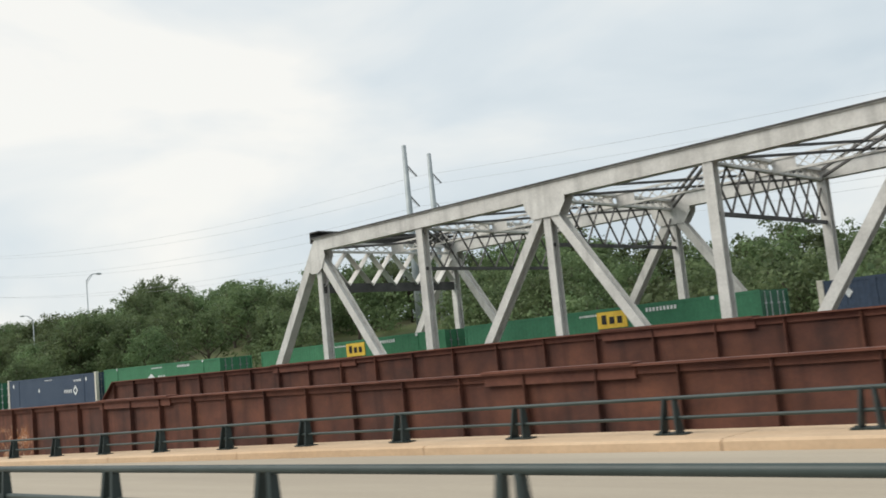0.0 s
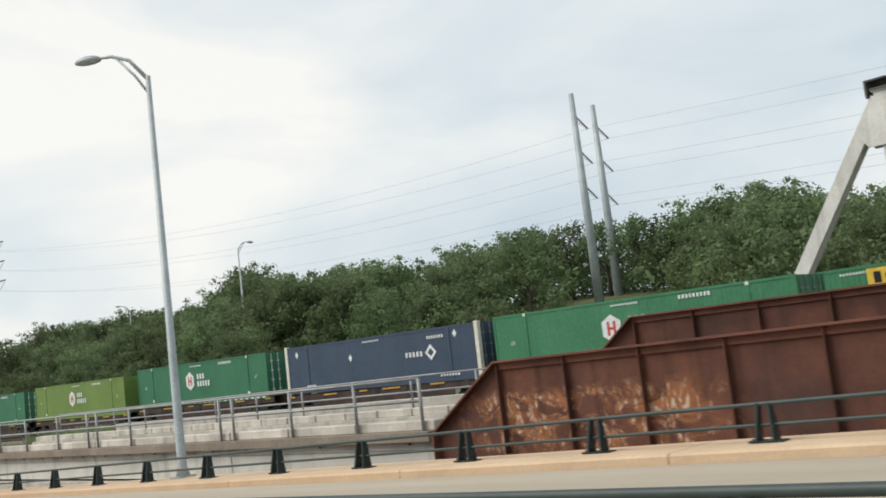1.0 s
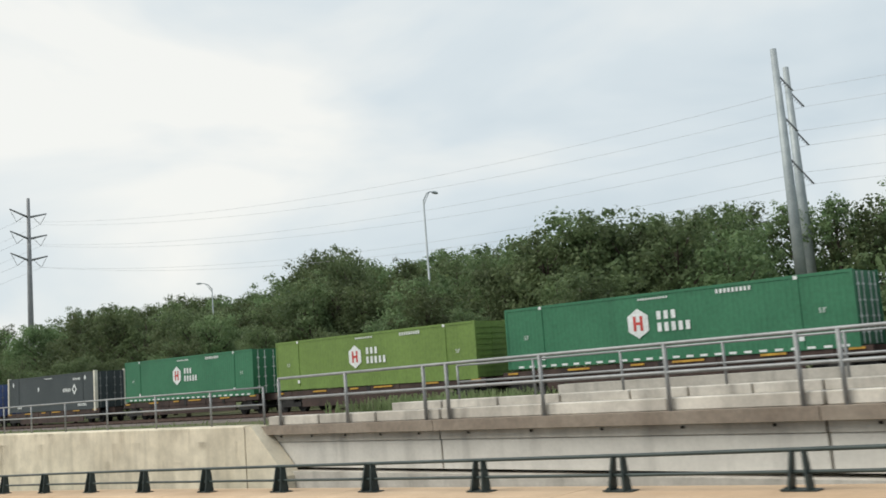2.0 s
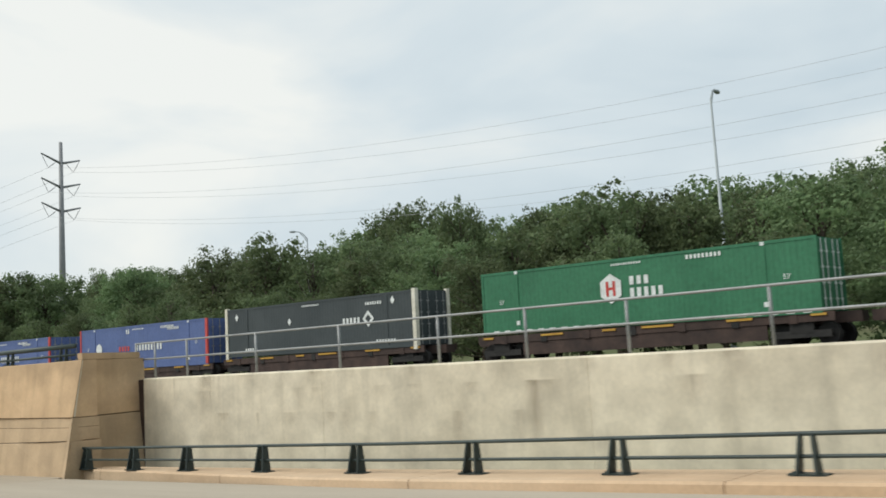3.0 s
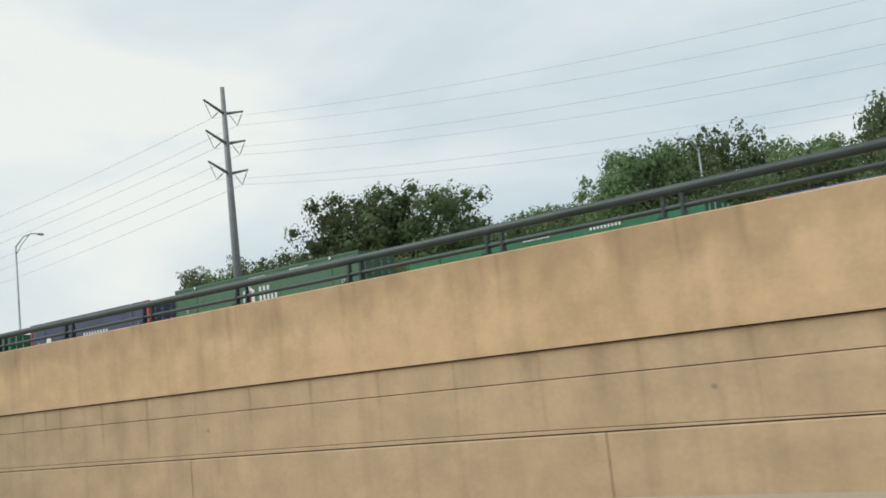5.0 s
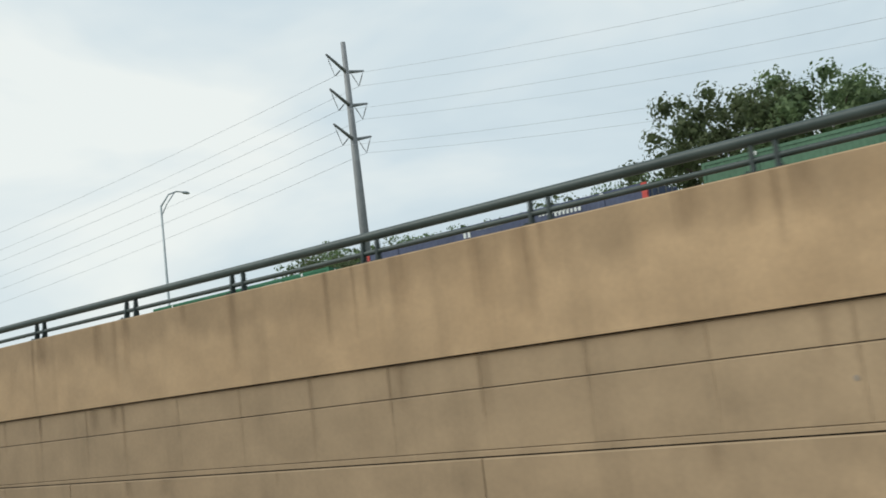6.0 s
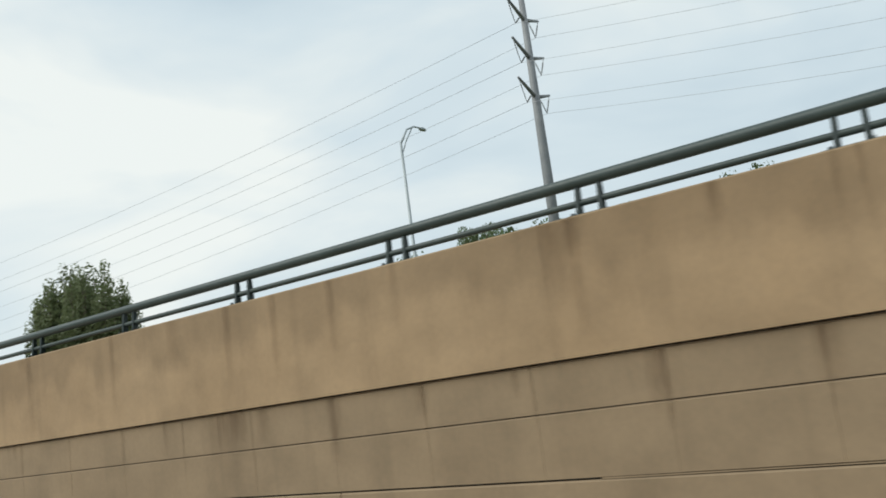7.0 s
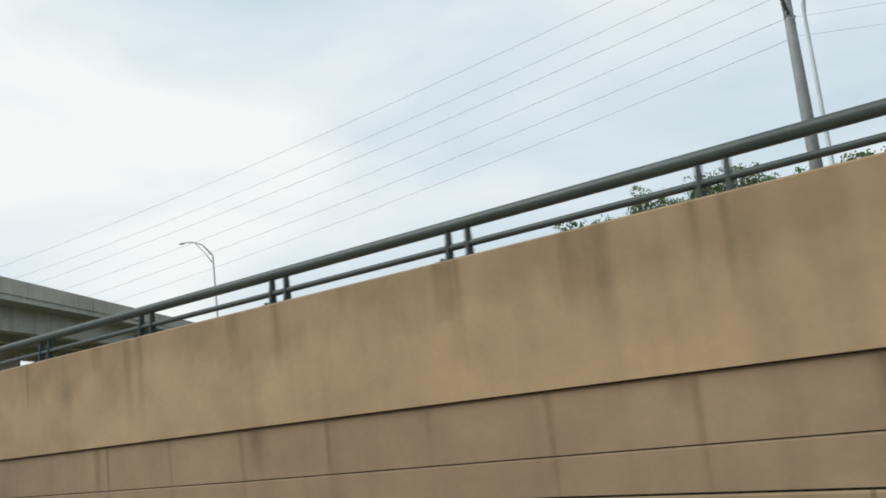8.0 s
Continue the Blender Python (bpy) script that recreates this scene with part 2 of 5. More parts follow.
PAINT = {
    "green": material("green_container_paint", (0.036, 0.165, 0.076), (0.052, 0.205, 0.100), 0.55, scale=0.6, fine=8, streak=0.10),
    "dark_green": material("dark_green_container_paint", (0.028, 0.140, 0.070), (0.042, 0.178, 0.092), 0.55, scale=0.6, fine=8, streak=0.10),
    "light_green": material("lime_green_container_paint", (0.13, 0.205, 0.045), (0.165, 0.255, 0.06), 0.55, scale=0.6, fine=8, streak=0.10),
    "navy": material("navy_container_paint", (0.036, 0.058, 0.098), (0.052, 0.077, 0.120), 0.55, scale=0.6, fine=8, streak=0.12),
    "charcoal": material("charcoal_container_paint", (0.036, 0.046, 0.050), (0.052, 0.063, 0.067), 0.55, scale=0.6, fine=8, streak=0.12),
    "faded_green": material("faded_green_container_paint", (0.062, 0.135, 0.080), (0.085, 0.170, 0.105), 0.6, scale=0.6, fine=8, streak=0.14),
    "slate_blue": material("slate_blue_container_paint", (0.055, 0.068, 0.125), (0.080, 0.094, 0.160), 0.6, scale=0.6, fine=8, streak=0.14),
    "blue": material("blue_container_paint", (0.080, 0.118, 0.275), (0.100, 0.145, 0.320), 0.5, scale=0.6, fine=8, streak=0.10),
}


def stain_material():
    """Thin brown run-off marks that fade out raggedly down and to the sides."""
    m = bpy.data.materials.new("run_off_stain")
    m.use_nodes = True
    n, l = m.node_tree.nodes, m.node_tree.links
    b = n["Principled BSDF"]
    b.inputs["Base Color"].default_value = (0.155, 0.098, 0.055, 1)
    b.inputs["Roughness"].default_value = 0.95
    uv = n.new("ShaderNodeUVMap")
    sp = n.new("ShaderNodeSeparateXYZ")
    l.new(uv.outputs["UV"], sp.inputs[0])
    g = n.new("ShaderNodeNewGeometry")
    mp_ = n.new("ShaderNodeMapping")
    mp_.inputs["Scale"].default_value = (6, 6, 1.2)
    l.new(g.outputs["Position"], mp_.inputs["Vector"])
    nz = n.new("ShaderNodeTexNoise")
    nz.inputs["Scale"].default_value, nz.inputs["Detail"].default_value = 2.0, 5
    l.new(mp_.outputs["Vector"], nz.inputs["Vector"])

    def node(op, a, c):
        q = n.new("ShaderNodeMath")
        q.operation = op
        for k, v in enumerate((a, c)):
            if isinstance(v, (int, float)):
                q.inputs[k].default_value = v
            else:
                l.new(v, q.inputs[k])
        return q.outputs[0]

    wave = node('ABSOLUTE', node('SUBTRACT', node('MULTIPLY', sp.outputs["X"], 2.0), 1.0), 0)
    side = node('SUBTRACT', 1.0, node('POWER', wave, 1.4))
    fade = node('MULTIPLY', side, node('POWER', sp.outputs["Y"], 0.7))
    fac = node('MULTIPLY', node('MULTIPLY', fade, nz.outputs["Fac"]), 0.65)
    tr = n.new("ShaderNodeBsdfTransparent")
    mx = n.new("ShaderNodeMixShader")
    l.new(fac, mx.inputs[0])
    l.new(tr.outputs["BSDF"], mx.inputs[1])
    l.new(b.outputs["BSDF"], mx.inputs[2])
    l.new(mx.outputs["Shader"], n["Material Output"].inputs["Surface"])
    return m


M_STAIN = stain_material()


def worn_girder_material():
    """Rust steel whose end bays are scraped to orange and pale metal in ragged scratches."""
    m = M_RUST.copy()
    m.name = "scraped_rust_steel"
    n, l = m.node_tree.nodes, m.node_tree.links
    b = n["Principled BSDF"]
    base = b.inputs["Base Color"].links[0].from_socket
    g = n.new("ShaderNodeNewGeometry")
    sep = n.new("ShaderNodeSeparateXYZ")
    l.new(g.outputs["Position"], sep.inputs[0])

    def ramp_of(out, a, c):
        r = n.new("ShaderNodeMapRange")
        r.interpolation_type = 'SMOOTHSTEP'
        r.inputs["From Min"].default_value, r.inputs["From Max"].default_value = a, c
        l.new(out, r.inputs["Value"])
        return r.outputs["Result"]

    def times(a, c):
        q = n.new("ShaderNodeMath")
        q.operation = 'MULTIPLY'
        l.new(a, q.inputs[0])
        l.new(c, q.inputs[1])
        return q.outputs[0]

    zone = times(times(ramp_of(sep.outputs["Y"], 37.8, 40.2), ramp_of(sep.outputs["Y"], 46.2, 43.5)),
                 times(ramp_of(sep.outputs["Z"], -0.95, -1.35), ramp_of(sep.outputs["Z"], -2.6, -2.2)))

    def scratch(scale, lo, hi, stretch, detail=9.0):
        mp_ = n.new("ShaderNodeMapping")
        mp_.inputs["Scale"].default_value, mp_.inputs["Rotation"].default_value = stretch, (0.5, 0, 0)
        l.new(g.outputs["Position"], mp_.inputs["Vector"])
        t = n.new("ShaderNodeTexNoise")
        t.inputs["Scale"].default_value, t.inputs["Detail"].default_value = scale, detail
        t.inputs["Roughness"].default_value, t.inputs["Distortion"].default_value = 0.7, 1.2
        l.new(mp_.outputs["Vector"], t.inputs["Vector"])
        return ramp_of(t.outputs["Fac"], lo, hi)

    for colour, mask in (((0.33, 0.125, 0.045), times(zone, scratch(1.5, 0.44, 0.58, (1, 0.8, 1)))),
                         ((0.62, 0.49, 0.37), times(zone, times(scratch(1.5, 0.46, 0.56, (1, 0.8, 1)), scratch(3.6, 0.52, 0.60, (1, 1.8, 0.6)))))):
        mx = n.new("ShaderNodeMix")
        mx.data_type = 'RGBA'
        l.new(mask, mx.inputs[0])
        l.new(base, mx.inputs[6])
        mx.inputs[7].default_value = (*colour, 1)
        base = mx.outputs[2]
    l.new(base, b.inputs["Base Color"])
    return m


M_RUSTWORN = worn_girder_material()


# ---------------------------------------------------------------- mesh helpers
def part(name, bm, mat, parent=None, label="", smooth=False):
    me = bpy.data.meshes.new(name)
    bmesh.ops.recalc_face_normals(bm, faces=bm.faces)
    bm.to_mesh(me)
    bm.free()
    if smooth:
        me.polygons.foreach_set("use_smooth", [True] * len(me.polygons))
    me.materials.append(mat)
    ob = new(name, me)
    if parent is not None:
        ob.parent = parent
    if label:
        tagged(ob, label=label)
    return ob


def box(bm, x0, x1, y0, y1, z0, z1):
    v = [bm.verts.new(p) for p in ((x0, y0, z0), (x1, y0, z0), (x1, y1, z0), (x0, y1, z0), (x0, y0, z1), (x1, y0, z1), (x1, y1, z1), (x0, y1, z1))]
    for f in ((0, 3, 2, 1), (4, 5, 6, 7), (0, 1, 5, 4), (1, 2, 6, 5), (2, 3, 7, 6), (3, 0, 4, 7)):
        bm.faces.new([v[i] for i in f])


def beam(bm, a, b, w, h, up=(0, 0, 1)):
    """A rectangular bar from a to b: w across, h in the direction of up."""
    a, b = Vector(a), Vector(b)
    d = (b - a).normalized()
    s = d.cross(Vector(up))
    if s.length < 1e-4:
        s = d.cross(Vector((1, 0, 0)))
    s.normalize()
    u = s.cross(d)
    q = [s * (w / 2 * i) + u * (h / 2 * j) for i, j in ((-1, -1), (1, -1), (1, 1), (-1, 1))]
    v = [bm.verts.new(a + c) for c in q] + [bm.verts.new(b + c) for c in q]
    for f in ((3, 2, 1, 0), (4, 5, 6, 7), (0, 1, 5, 4), (1, 2, 6, 5), (2, 3, 7, 6), (3, 0, 4, 7)):
        bm.faces.new([v[i] for i in f])


def tube(bm, points, radii, seg=10):
    """A round bar through points with a radius at each."""
    rings = []
    for i, p in enumerate(points):
        p = Vector(p)
        a, b = Vector(points[max(i - 1, 0)]), Vector(points[min(i + 1, len(points) - 1)])
        d = (b - a).normalized()
        ref = Vector((0, 0, 1)) if abs(d.z) < 0.9 else Vector((1, 0, 0))
        s = d.cross(ref).normalized()
        u = s.cross(d)
        r = radii[i] if isinstance(radii, (list, tuple)) else radii
        rings.append([bm.verts.new(p + s * (r * math.cos(k * math.tau / seg)) + u * (r * math.sin(k * math.tau / seg))) for k in range(seg)])
    for a, b in zip(rings, rings[1:]):
        for k in range(seg):
            bm.faces.new((a[k], a[(k + 1) % seg], b[(k + 1) % seg], b[k]))
    bm.faces.new(rings[0][::-1])
    bm.faces.new(rings[-1])


def sweep(bm, profile, ys, place):
    """A prism of profile points (a, b), run along ys; place(y, a, b) gives the point."""
    rows = [[bm.verts.new(place(y, *p)) for p in profile] for y in ys]
    n = len(profile)
    for r0, r1 in zip(rows, rows[1:]):
        for k in range(n):
            bm.faces.new((r0[k], r0[(k + 1) % n], r1[(k + 1) % n], r1[k]))
    bm.faces.new(rows[0])
    bm.faces.new(rows[-1][::-1])


def lerp(table, y):
    return float(np.interp(y, [a for a, _ in table], [b for _, b in table]))


def empty(name, at=(0, 0, 0)):
    ob = new(name)
    ob.location = at
    return ob


def frange(a, b, n):
    return [a + (b - a) * i / n for i in range(n + 1)]


# ---------------------------------------------------------------- the lie of the land
CAM_Z = [(-80, 0.2), (0, 0.0), (29, -0.23), (58, -0.66), (86, -1.71), (114, -2.42), (141, -2.9), (167, -3.06), (193, -3.01), (219, -2.71), (300, -2.2), (500, -2.0)]
CAM_X = [(-80, 0.0), (170, 0.04), (193, -0.14), (219, -0.58), (300, -3.0), (400, -7.0)]
CURB_TOP = [(-80, -1.25), (-10, -1.43), (15, -1.62), (35, -1.94), (50, -2.41), (65, -2.88), (85, -3.38), (100, -3.83), (112, -4.10), (128, -4.45), (150, -4.75), (185, -4.75), (240, -4.45), (500, -4.0)]
WALL_X = [(111, 13.9), (125, 13.19), (140, 12.56), (155, 11.77), (170, 10.84), (185, 9.84), (200, 8.91), (220, 7.75), (240, 6.52), (270, 4.5), (300, 2.3)]
WALL_TOP = [(111, -1.11), (170, -1.12), (185, -1.08), (220, -1.05), (240, -1.1), (300, -1.1)]


def road_z(x, y):
    near, far = lerp(CAM_Z, y) - 1.55, lerp(CURB_TOP, y) - 0.17
    k = min(max((x - 3.0) / 10.0, 0), 1)
    return near + (far - near) * k


def edge_x(y):
    return 13.05 if y < 111.95 else lerp(WALL_X, y) + 0.1


def bank_x(y):
    """Where the railway land begins."""
    return 16.75 if y < 112.62 else lerp(WALL_X, y) + 0.25


def smooth(a, b, v):
    k = min(max((v - a) / (b - a), 0), 1)
    return k * k * (3 - 2 * k)


def land_z(x, y):
    """Railway bank, river valley below the bridges, and the wooded hill behind."""
    bank = -9.0 + 6.85 * max(smooth(40, 54, y) * smooth(21, 25, x), smooth(80, 83, y))
    hill = 10.5 * smooth(66, 118, x) * (0.35 + 0.65 * smooth(-20, 170, y)) + 10 * smooth(120, 420, x)
    hill *= 1 - 0.3 * smooth(240, 330, y)
    lift = smooth(46, 70, x) * 6.85 * (1 - smooth(40, 54, y))
    return bank + lift + hill


# ---------------------------------------------------------------- large structure
def build_ground():
    ys = [-1500, -700, -300] + frange(-160, 40, 20) + frange(42, 78, 18) + [79.5, 80.5, 81.5, 82.5, 83.5, 86] + frange(90, 110, 5) + [112.60, 112.64] + frange(114, 320, 52) + frange(340, 1500, 14)
    offs = [-1500, -600, -200, -60, -30, -16, -2, -0.06, 0.06, 3, 6, 10, 14, 18, 24, 30, 36, 44, 54, 64, 76, 90, 105, 120, 140, 180, 260, 420, 800, 1600]
    bm, rows = bmesh.new(), []
    for y in ys:
        e, r = bank_x(y), []
        for o in offs:
            x = e + o
            z = road_z(min(x, 13), y) - 0.3 if o < 0 else land_z(x, y)
            if o in (-2, -0.06) and y < 79.6:
                z -= 5.0
            if o < -20:
                z -= 0.5
            r.append(bm.verts.new((x, y, z)))
        rows.append(r)
    for a, b in zip(rows, rows[1:]):
        for i in range(len(offs) - 1):
            bm.faces.new((a[i], a[i + 1], b[i + 1], b[i]))
    ob = part("ground", bm, M_GROUND)
    tagged(ob, "dry grass and earth ground reaching to the horizon", "ground", kind="structure")


def build_road():
    ys = frange(-90, 110, 100) + [111.94, 111.96] + frange(113, 320, 104)
    bm, rows = bmesh.new(), []
    for y in ys:
        e = edge_x(y)
        xs = [lerp(CAM_X, y) - 13 + (e - lerp(CAM_X, y) + 13) * k / 14 for k in range(15)]
        rows.append([bm.verts.new((x, y, road_z(x, y))) for x in xs])
    for a, b in zip(rows, rows[1:]):
        for i in range(14):
            bm.faces.new((a[i], a[i + 1], b[i + 1], b[i]))
    tagged(part("road", bm, M_ROAD), "pale worn concrete highway lanes", "road", kind="structure")


def build_curb():
    """The raised kerb along the far side, in casts with open joints."""
    top = empty("kerb", (13.7, 40, -2.1))
    y, k = -60.0, 0
    while y < 111.5:
        y1 = min(y + 6.1, 111.9)
        bm = bmesh.new()
        prof = ((12.98, -0.32), (12.98, -0.04), (13.02, 0.0), (14.40, 0.0), (14.42, -0.9), (13.0, -0.9))
        sweep(bm, prof, [y + 0.01, (y + y1) / 2, y1 - 0.01], lambda yy, a, b: (a + (0.75 * smooth(100, 111.9, yy) if a < 13.1 else 0), yy, lerp(CURB_TOP, yy) + b))
        ob = part("curb_cast", bm, M_TANCURB)
        ob.parent = top
        ob.matrix_parent_inverse = Matrix.Translation(-top.location)
        y, k = y1, k + 1
    tagged(top, "tan concrete kerb carrying a green pipe railing", "kerb", kind="structure")


def child(ob, parent):
    """Hang a mesh whose points are in world metres under a placed Empty."""
    ob.parent = parent
    ob.matrix_parent_inverse = Matrix.Translation(-parent.location)
    return ob


def stanchion_mesh(h, spread, width, depth, close=0.62):
    """Base plate and two leaning flat bars."""
    bm = bmesh.new()
    box(bm, -0.12, 0.12, -spread - 0.13, spread + 0.13, 0.0, 0.03)
    for s in (-1, 1):
        q = width / 2
        y0, y1 = s * spread, s * spread * close
        v = [bm.verts.new(p) for p in ((-depth, y0 - q, 0.02), (depth * 0.7, y0 - q, 0.02), (depth * 0.7, y0 + q, 0.02), (-depth, y0 + q, 0.02),
                                       (-depth * 0.35, y1 - q, h), (depth * 0.5, y1 - q, h), (depth * 0.5, y1 + q, h), (-depth * 0.35, y1 + q, h))]
        for f in ((0, 3, 2, 1), (4, 5, 6, 7), (0, 1, 5, 4), (1, 2, 6, 5), (2, 3, 7, 6), (3, 0, 4, 7)):
            bm.faces.new([v[i] for i in f])
    for s in (-1, 1):
        box(bm, -0.10, -0.07, s * (spread + 0.05) - 0.02, s * (spread + 0.05) + 0.02, 0.03, 0.06)
    me = bpy.data.meshes.new("post")
    bmesh.ops.recalc_face_normals(bm, faces=bm.faces)
    bm.to_mesh(me)
    bm.free()
    me.materials.append(M_POSTDARK)
    return me


def pipe_railing(name, label, posts, line, rails, post_mesh):
    """posts: places along y; line(y) gives the foot; rails: (height, radius)."""
    y0, y1 = posts[0], posts[-1]
    top = empty(name, line(posts[len(posts) // 2]))
    for y in posts:
        ob = new("post", post_mesh)
        ob.parent = top
        a, b = Vector(line(y - 0.5)), Vector(line(y + 0.5))
        turn = math.atan2(-(b.x - a.x), b.y - a.y)
        ob.matrix_parent_inverse = Matrix.Translation(-top.location)
        ob.matrix_basis = Matrix.Translation(line(y)) @ Matrix.Rotation(turn, 4, 'Z')
    ys = frange(y0 - 0.6, y1 + 0.6, max(4, int((y1 - y0) / 4)))
    for h, r in rails:
        bm = bmesh.new()
        tube(bm, [(p[0], p[1], p[2] + h) for p in (line(y) for y in ys)], r, 10)
        child(part("rail", bm, M_RAILGREEN, smooth=True), top)
    return tagged(top, label, "railing")


# counted stanchions and their places along the wall
POST_AT = [(-3, 113.3), (0, 122.6), (20, 183.9), (21, 187.1), (23, 193.4), (24, 196.35), (25, 199.25), (26, 202.2), (27, 205.35), (30, 214.4), (33, 223.0), (36, 232.35), (55, 291.0)]


def wall_posts():
    """Places of the stanchions along the tan wall."""
    return [lerp(POST_AT, k) for k in range(-3, 56)]


def batter(y):
    """Outward lean of the wall's face, metres for each metre down; only the end pier has it."""
    return 0.19 * (1 - smooth(112, 118.5, y))


LINE_1 = lambda y: lerp(WALL_TOP, y) - 1.56
LINE_2 = lambda y: lerp([(112, -2.95), (125, -3.04), (140, -3.12), (180, -3.16), (217, -3.24), (230, -3.32), (300, -3.35)], y)
LINE_3 = lambda y: lerp([(112, -3.31), (118, -3.48), (130, -3.70), (141, -3.90), (152, -3.96), (170, -4.10), (180, -4.07), (190, -4.03), (197, -3.98), (217, -3.77), (225, -3.70), (300, -3.6)], y)
# width of the narrow strip above the third line
STRIP = lambda y: lerp([(141, 0.0), (150, 0.07), (165, 0.085), (183, 0.095), (192, 0.035), (200, 0.0)], y)
PANEL_CUTS = [111.84] + [113.59 + 1.637 * k for k in range(16)] + [139.6 + 1.648 * k for k in range(28)] + [185.32 + 1.655 * k for k in range(30)] + [240, 260, 300]


def build_stains():
    """Run-off marks on the tan wall below the stanchions and from the panel joints."""
    rng = random.Random(8)
    marks = []
    for y in wall_posts():
        for dy in (-0.15, 0.15):
            if rng.random() < 0.75:
                marks.append((y + dy + rng.uniform(-0.05, 0.05), lerp(WALL_TOP, y) - 0.005, rng.uniform(0.5, 1.53), rng.uniform(0.10, 0.30), 0.055))
    for y in PANEL_CUTS[1:-3]:
        # bled joints of the lower courses
        top_z, low_z = LINE_1(y) - 0.035, LINE_3(y) + 0.02
        marks.append((y + rng.uniform(-0.03, 0.03), top_z, (top_z - low_z) * rng.uniform(0.55, 1.0), rng.uniform(0.05, 0.17), 0.005))
        if rng.random() < 0.55:
            marks.append((y + rng.uniform(-0.7, 0.7), top_z, rng.uniform(0.2, 0.9), rng.uniform(0.15, 0.5), 0.005))
        if rng.random() < 0.7:
            marks.append((y + rng.uniform(-0.8, 0.8), lerp(WALL_TOP, y) - 0.005, rng.uniform(0.3, 1.35), rng.uniform(0.12, 0.7), 0.055))
        if rng.random() < 0.35:
            marks.append((y + rng.uniform(-0.8, 0.8), LINE_3(y) - 0.02, rng.uniform(0.15, 0.5), rng.uniform(0.1, 0.5), 0.017))
    marks += [(205.8 + d, LINE_1(205.8) - 0.04, h, w, 0.005) for d, h, w in ((0, 0.62, 1.0), (-0.3, 0.45, 0.5), (0.25, 0.8, 0.35))]
    marks = [(y, z, h, w, lerp(WALL_X, y) - proud - 0.005) for y, z, h, w, proud in marks if y > 119.2]
    for k in range(58):
        y = rng.uniform(82, 111.6)
        marks.append((y, lerp(GREY_TOP, y) - 0.03 - rng.choice((0, 0, 0.4, 1.0)), rng.uniform(0.15, 0.9) * rng.choice((0.4, 1.0, 1.6)), rng.uniform(0.1, 0.9), lerp(GREY_X, y) - 0.007))
    me = bpy.data.meshes.new("run_off_stain")
    vs, fs, uv = [], [], []
    for y, z, h, w, x in marks:
        o = len(vs)
        y0, y1 = y - w / 2, y + w / 2
        lean = lerp(GREY_X, y1) - lerp(GREY_X, y0) if y < 112 else 0.0
        for yy, zz, f in ((y0, z - h, -0.5), (y1, z - h, 0.5), (y1, z, 0.5), (y0, z, -0.5)):
            vs.append((x + lean * f, yy, zz))
        fs.append((o, o + 1, o + 2, o + 3))
        k = lerp([(111, 0.34), (112, 0.24), (140, 0.21), (165, 0.36), (185, 0.72), (212, 0.62)], y)
        k *= rng.uniform(0.45, 1.25)
        uv += [(0, 0), (1, 0), (1, k), (0, k)]
    me.from_pydata(vs, [], fs)
    lay = me.uv_layers.new(name="UVMap")
    for k, c in enumerate(uv):
        lay.data[k].uv = c
    me.materials.append(M_STAIN)
    tagged(new("run_off_stain", me), "brown run-off stains down the concrete walls", "stain", kind="stuff")


def build_railings():
    far_post = stanchion_mesh(0.58, 0.14, 0.034, 0.14)
    posts = [14.54 + 3.11 * k for k in range(-20, 13)] + [55.03 + 3.046 * k for k in range(17)] + [106.7, 109.1, 111.5]
    pipe_railing("pipe_railing", "dark green two-pipe steel railing on a tan kerb", posts,
                 lambda y: (13.72, y, lerp(CURB_TOP, y)), ((0.57, 0.034), (0.26, 0.029)), far_post)
    near_top = [(-60, -0.70), (2, -0.82), (10.6, -0.87), (20, -0.95), (27, -1.06), (33, -1.22), (60, -1.9)]
    near_post = stanchion_mesh(0.66, 0.14, 0.06, 0.10)
    posts = [4.72 + 3.0 * k for k in range(-18, 4)] + [17.5 + 2.97 * k for k in range(12)]
    pipe_railing("pipe_railing", "dark green steel barrier rail beside the traffic lane", posts,
                 lambda y: (5.5, y, lerp(near_top, y) - 0.70), ((0.68, 0.042), (0.33, 0.036)), near_post)
    bm = bmesh.new()
    sweep(bm, ((5.2, -0.16), (5.2, -0.02), (5.25, 0.0), (5.75, 0.0), (5.8, -0.02), (5.8, -0.16)), frange(-60, 54, 38),
          lambda y, a, b: (a, y, lerp(near_top, y) - 0.70 + b))
    sweep(bm, ((5.22, -0.5), (5.22, -0.16), (5.78, -0.16), (5.78, -0.5)), frange(-60, 54, 38),
          lambda y, a, b: (a, y, lerp(near_top, y) - 0.70 + b))
    tagged(part("median_kerb", bm, M_BEAM), "pale concrete kerb below the barrier rail", "kerb", kind="structure")
    wall_post = stanchion_mesh(0.43, 0.15, 0.045, 0.065, 0.94)
    ys = wall_posts()
    pipe_railing("pipe_railing", "dark green steel pipe railing on top of the tan wall", ys,
                 lambda y: (lerp(WALL_X, y) + 0.22, y, lerp(WALL_TOP, y)), ((0.425, 0.072), (0.175, 0.039)), wall_post)


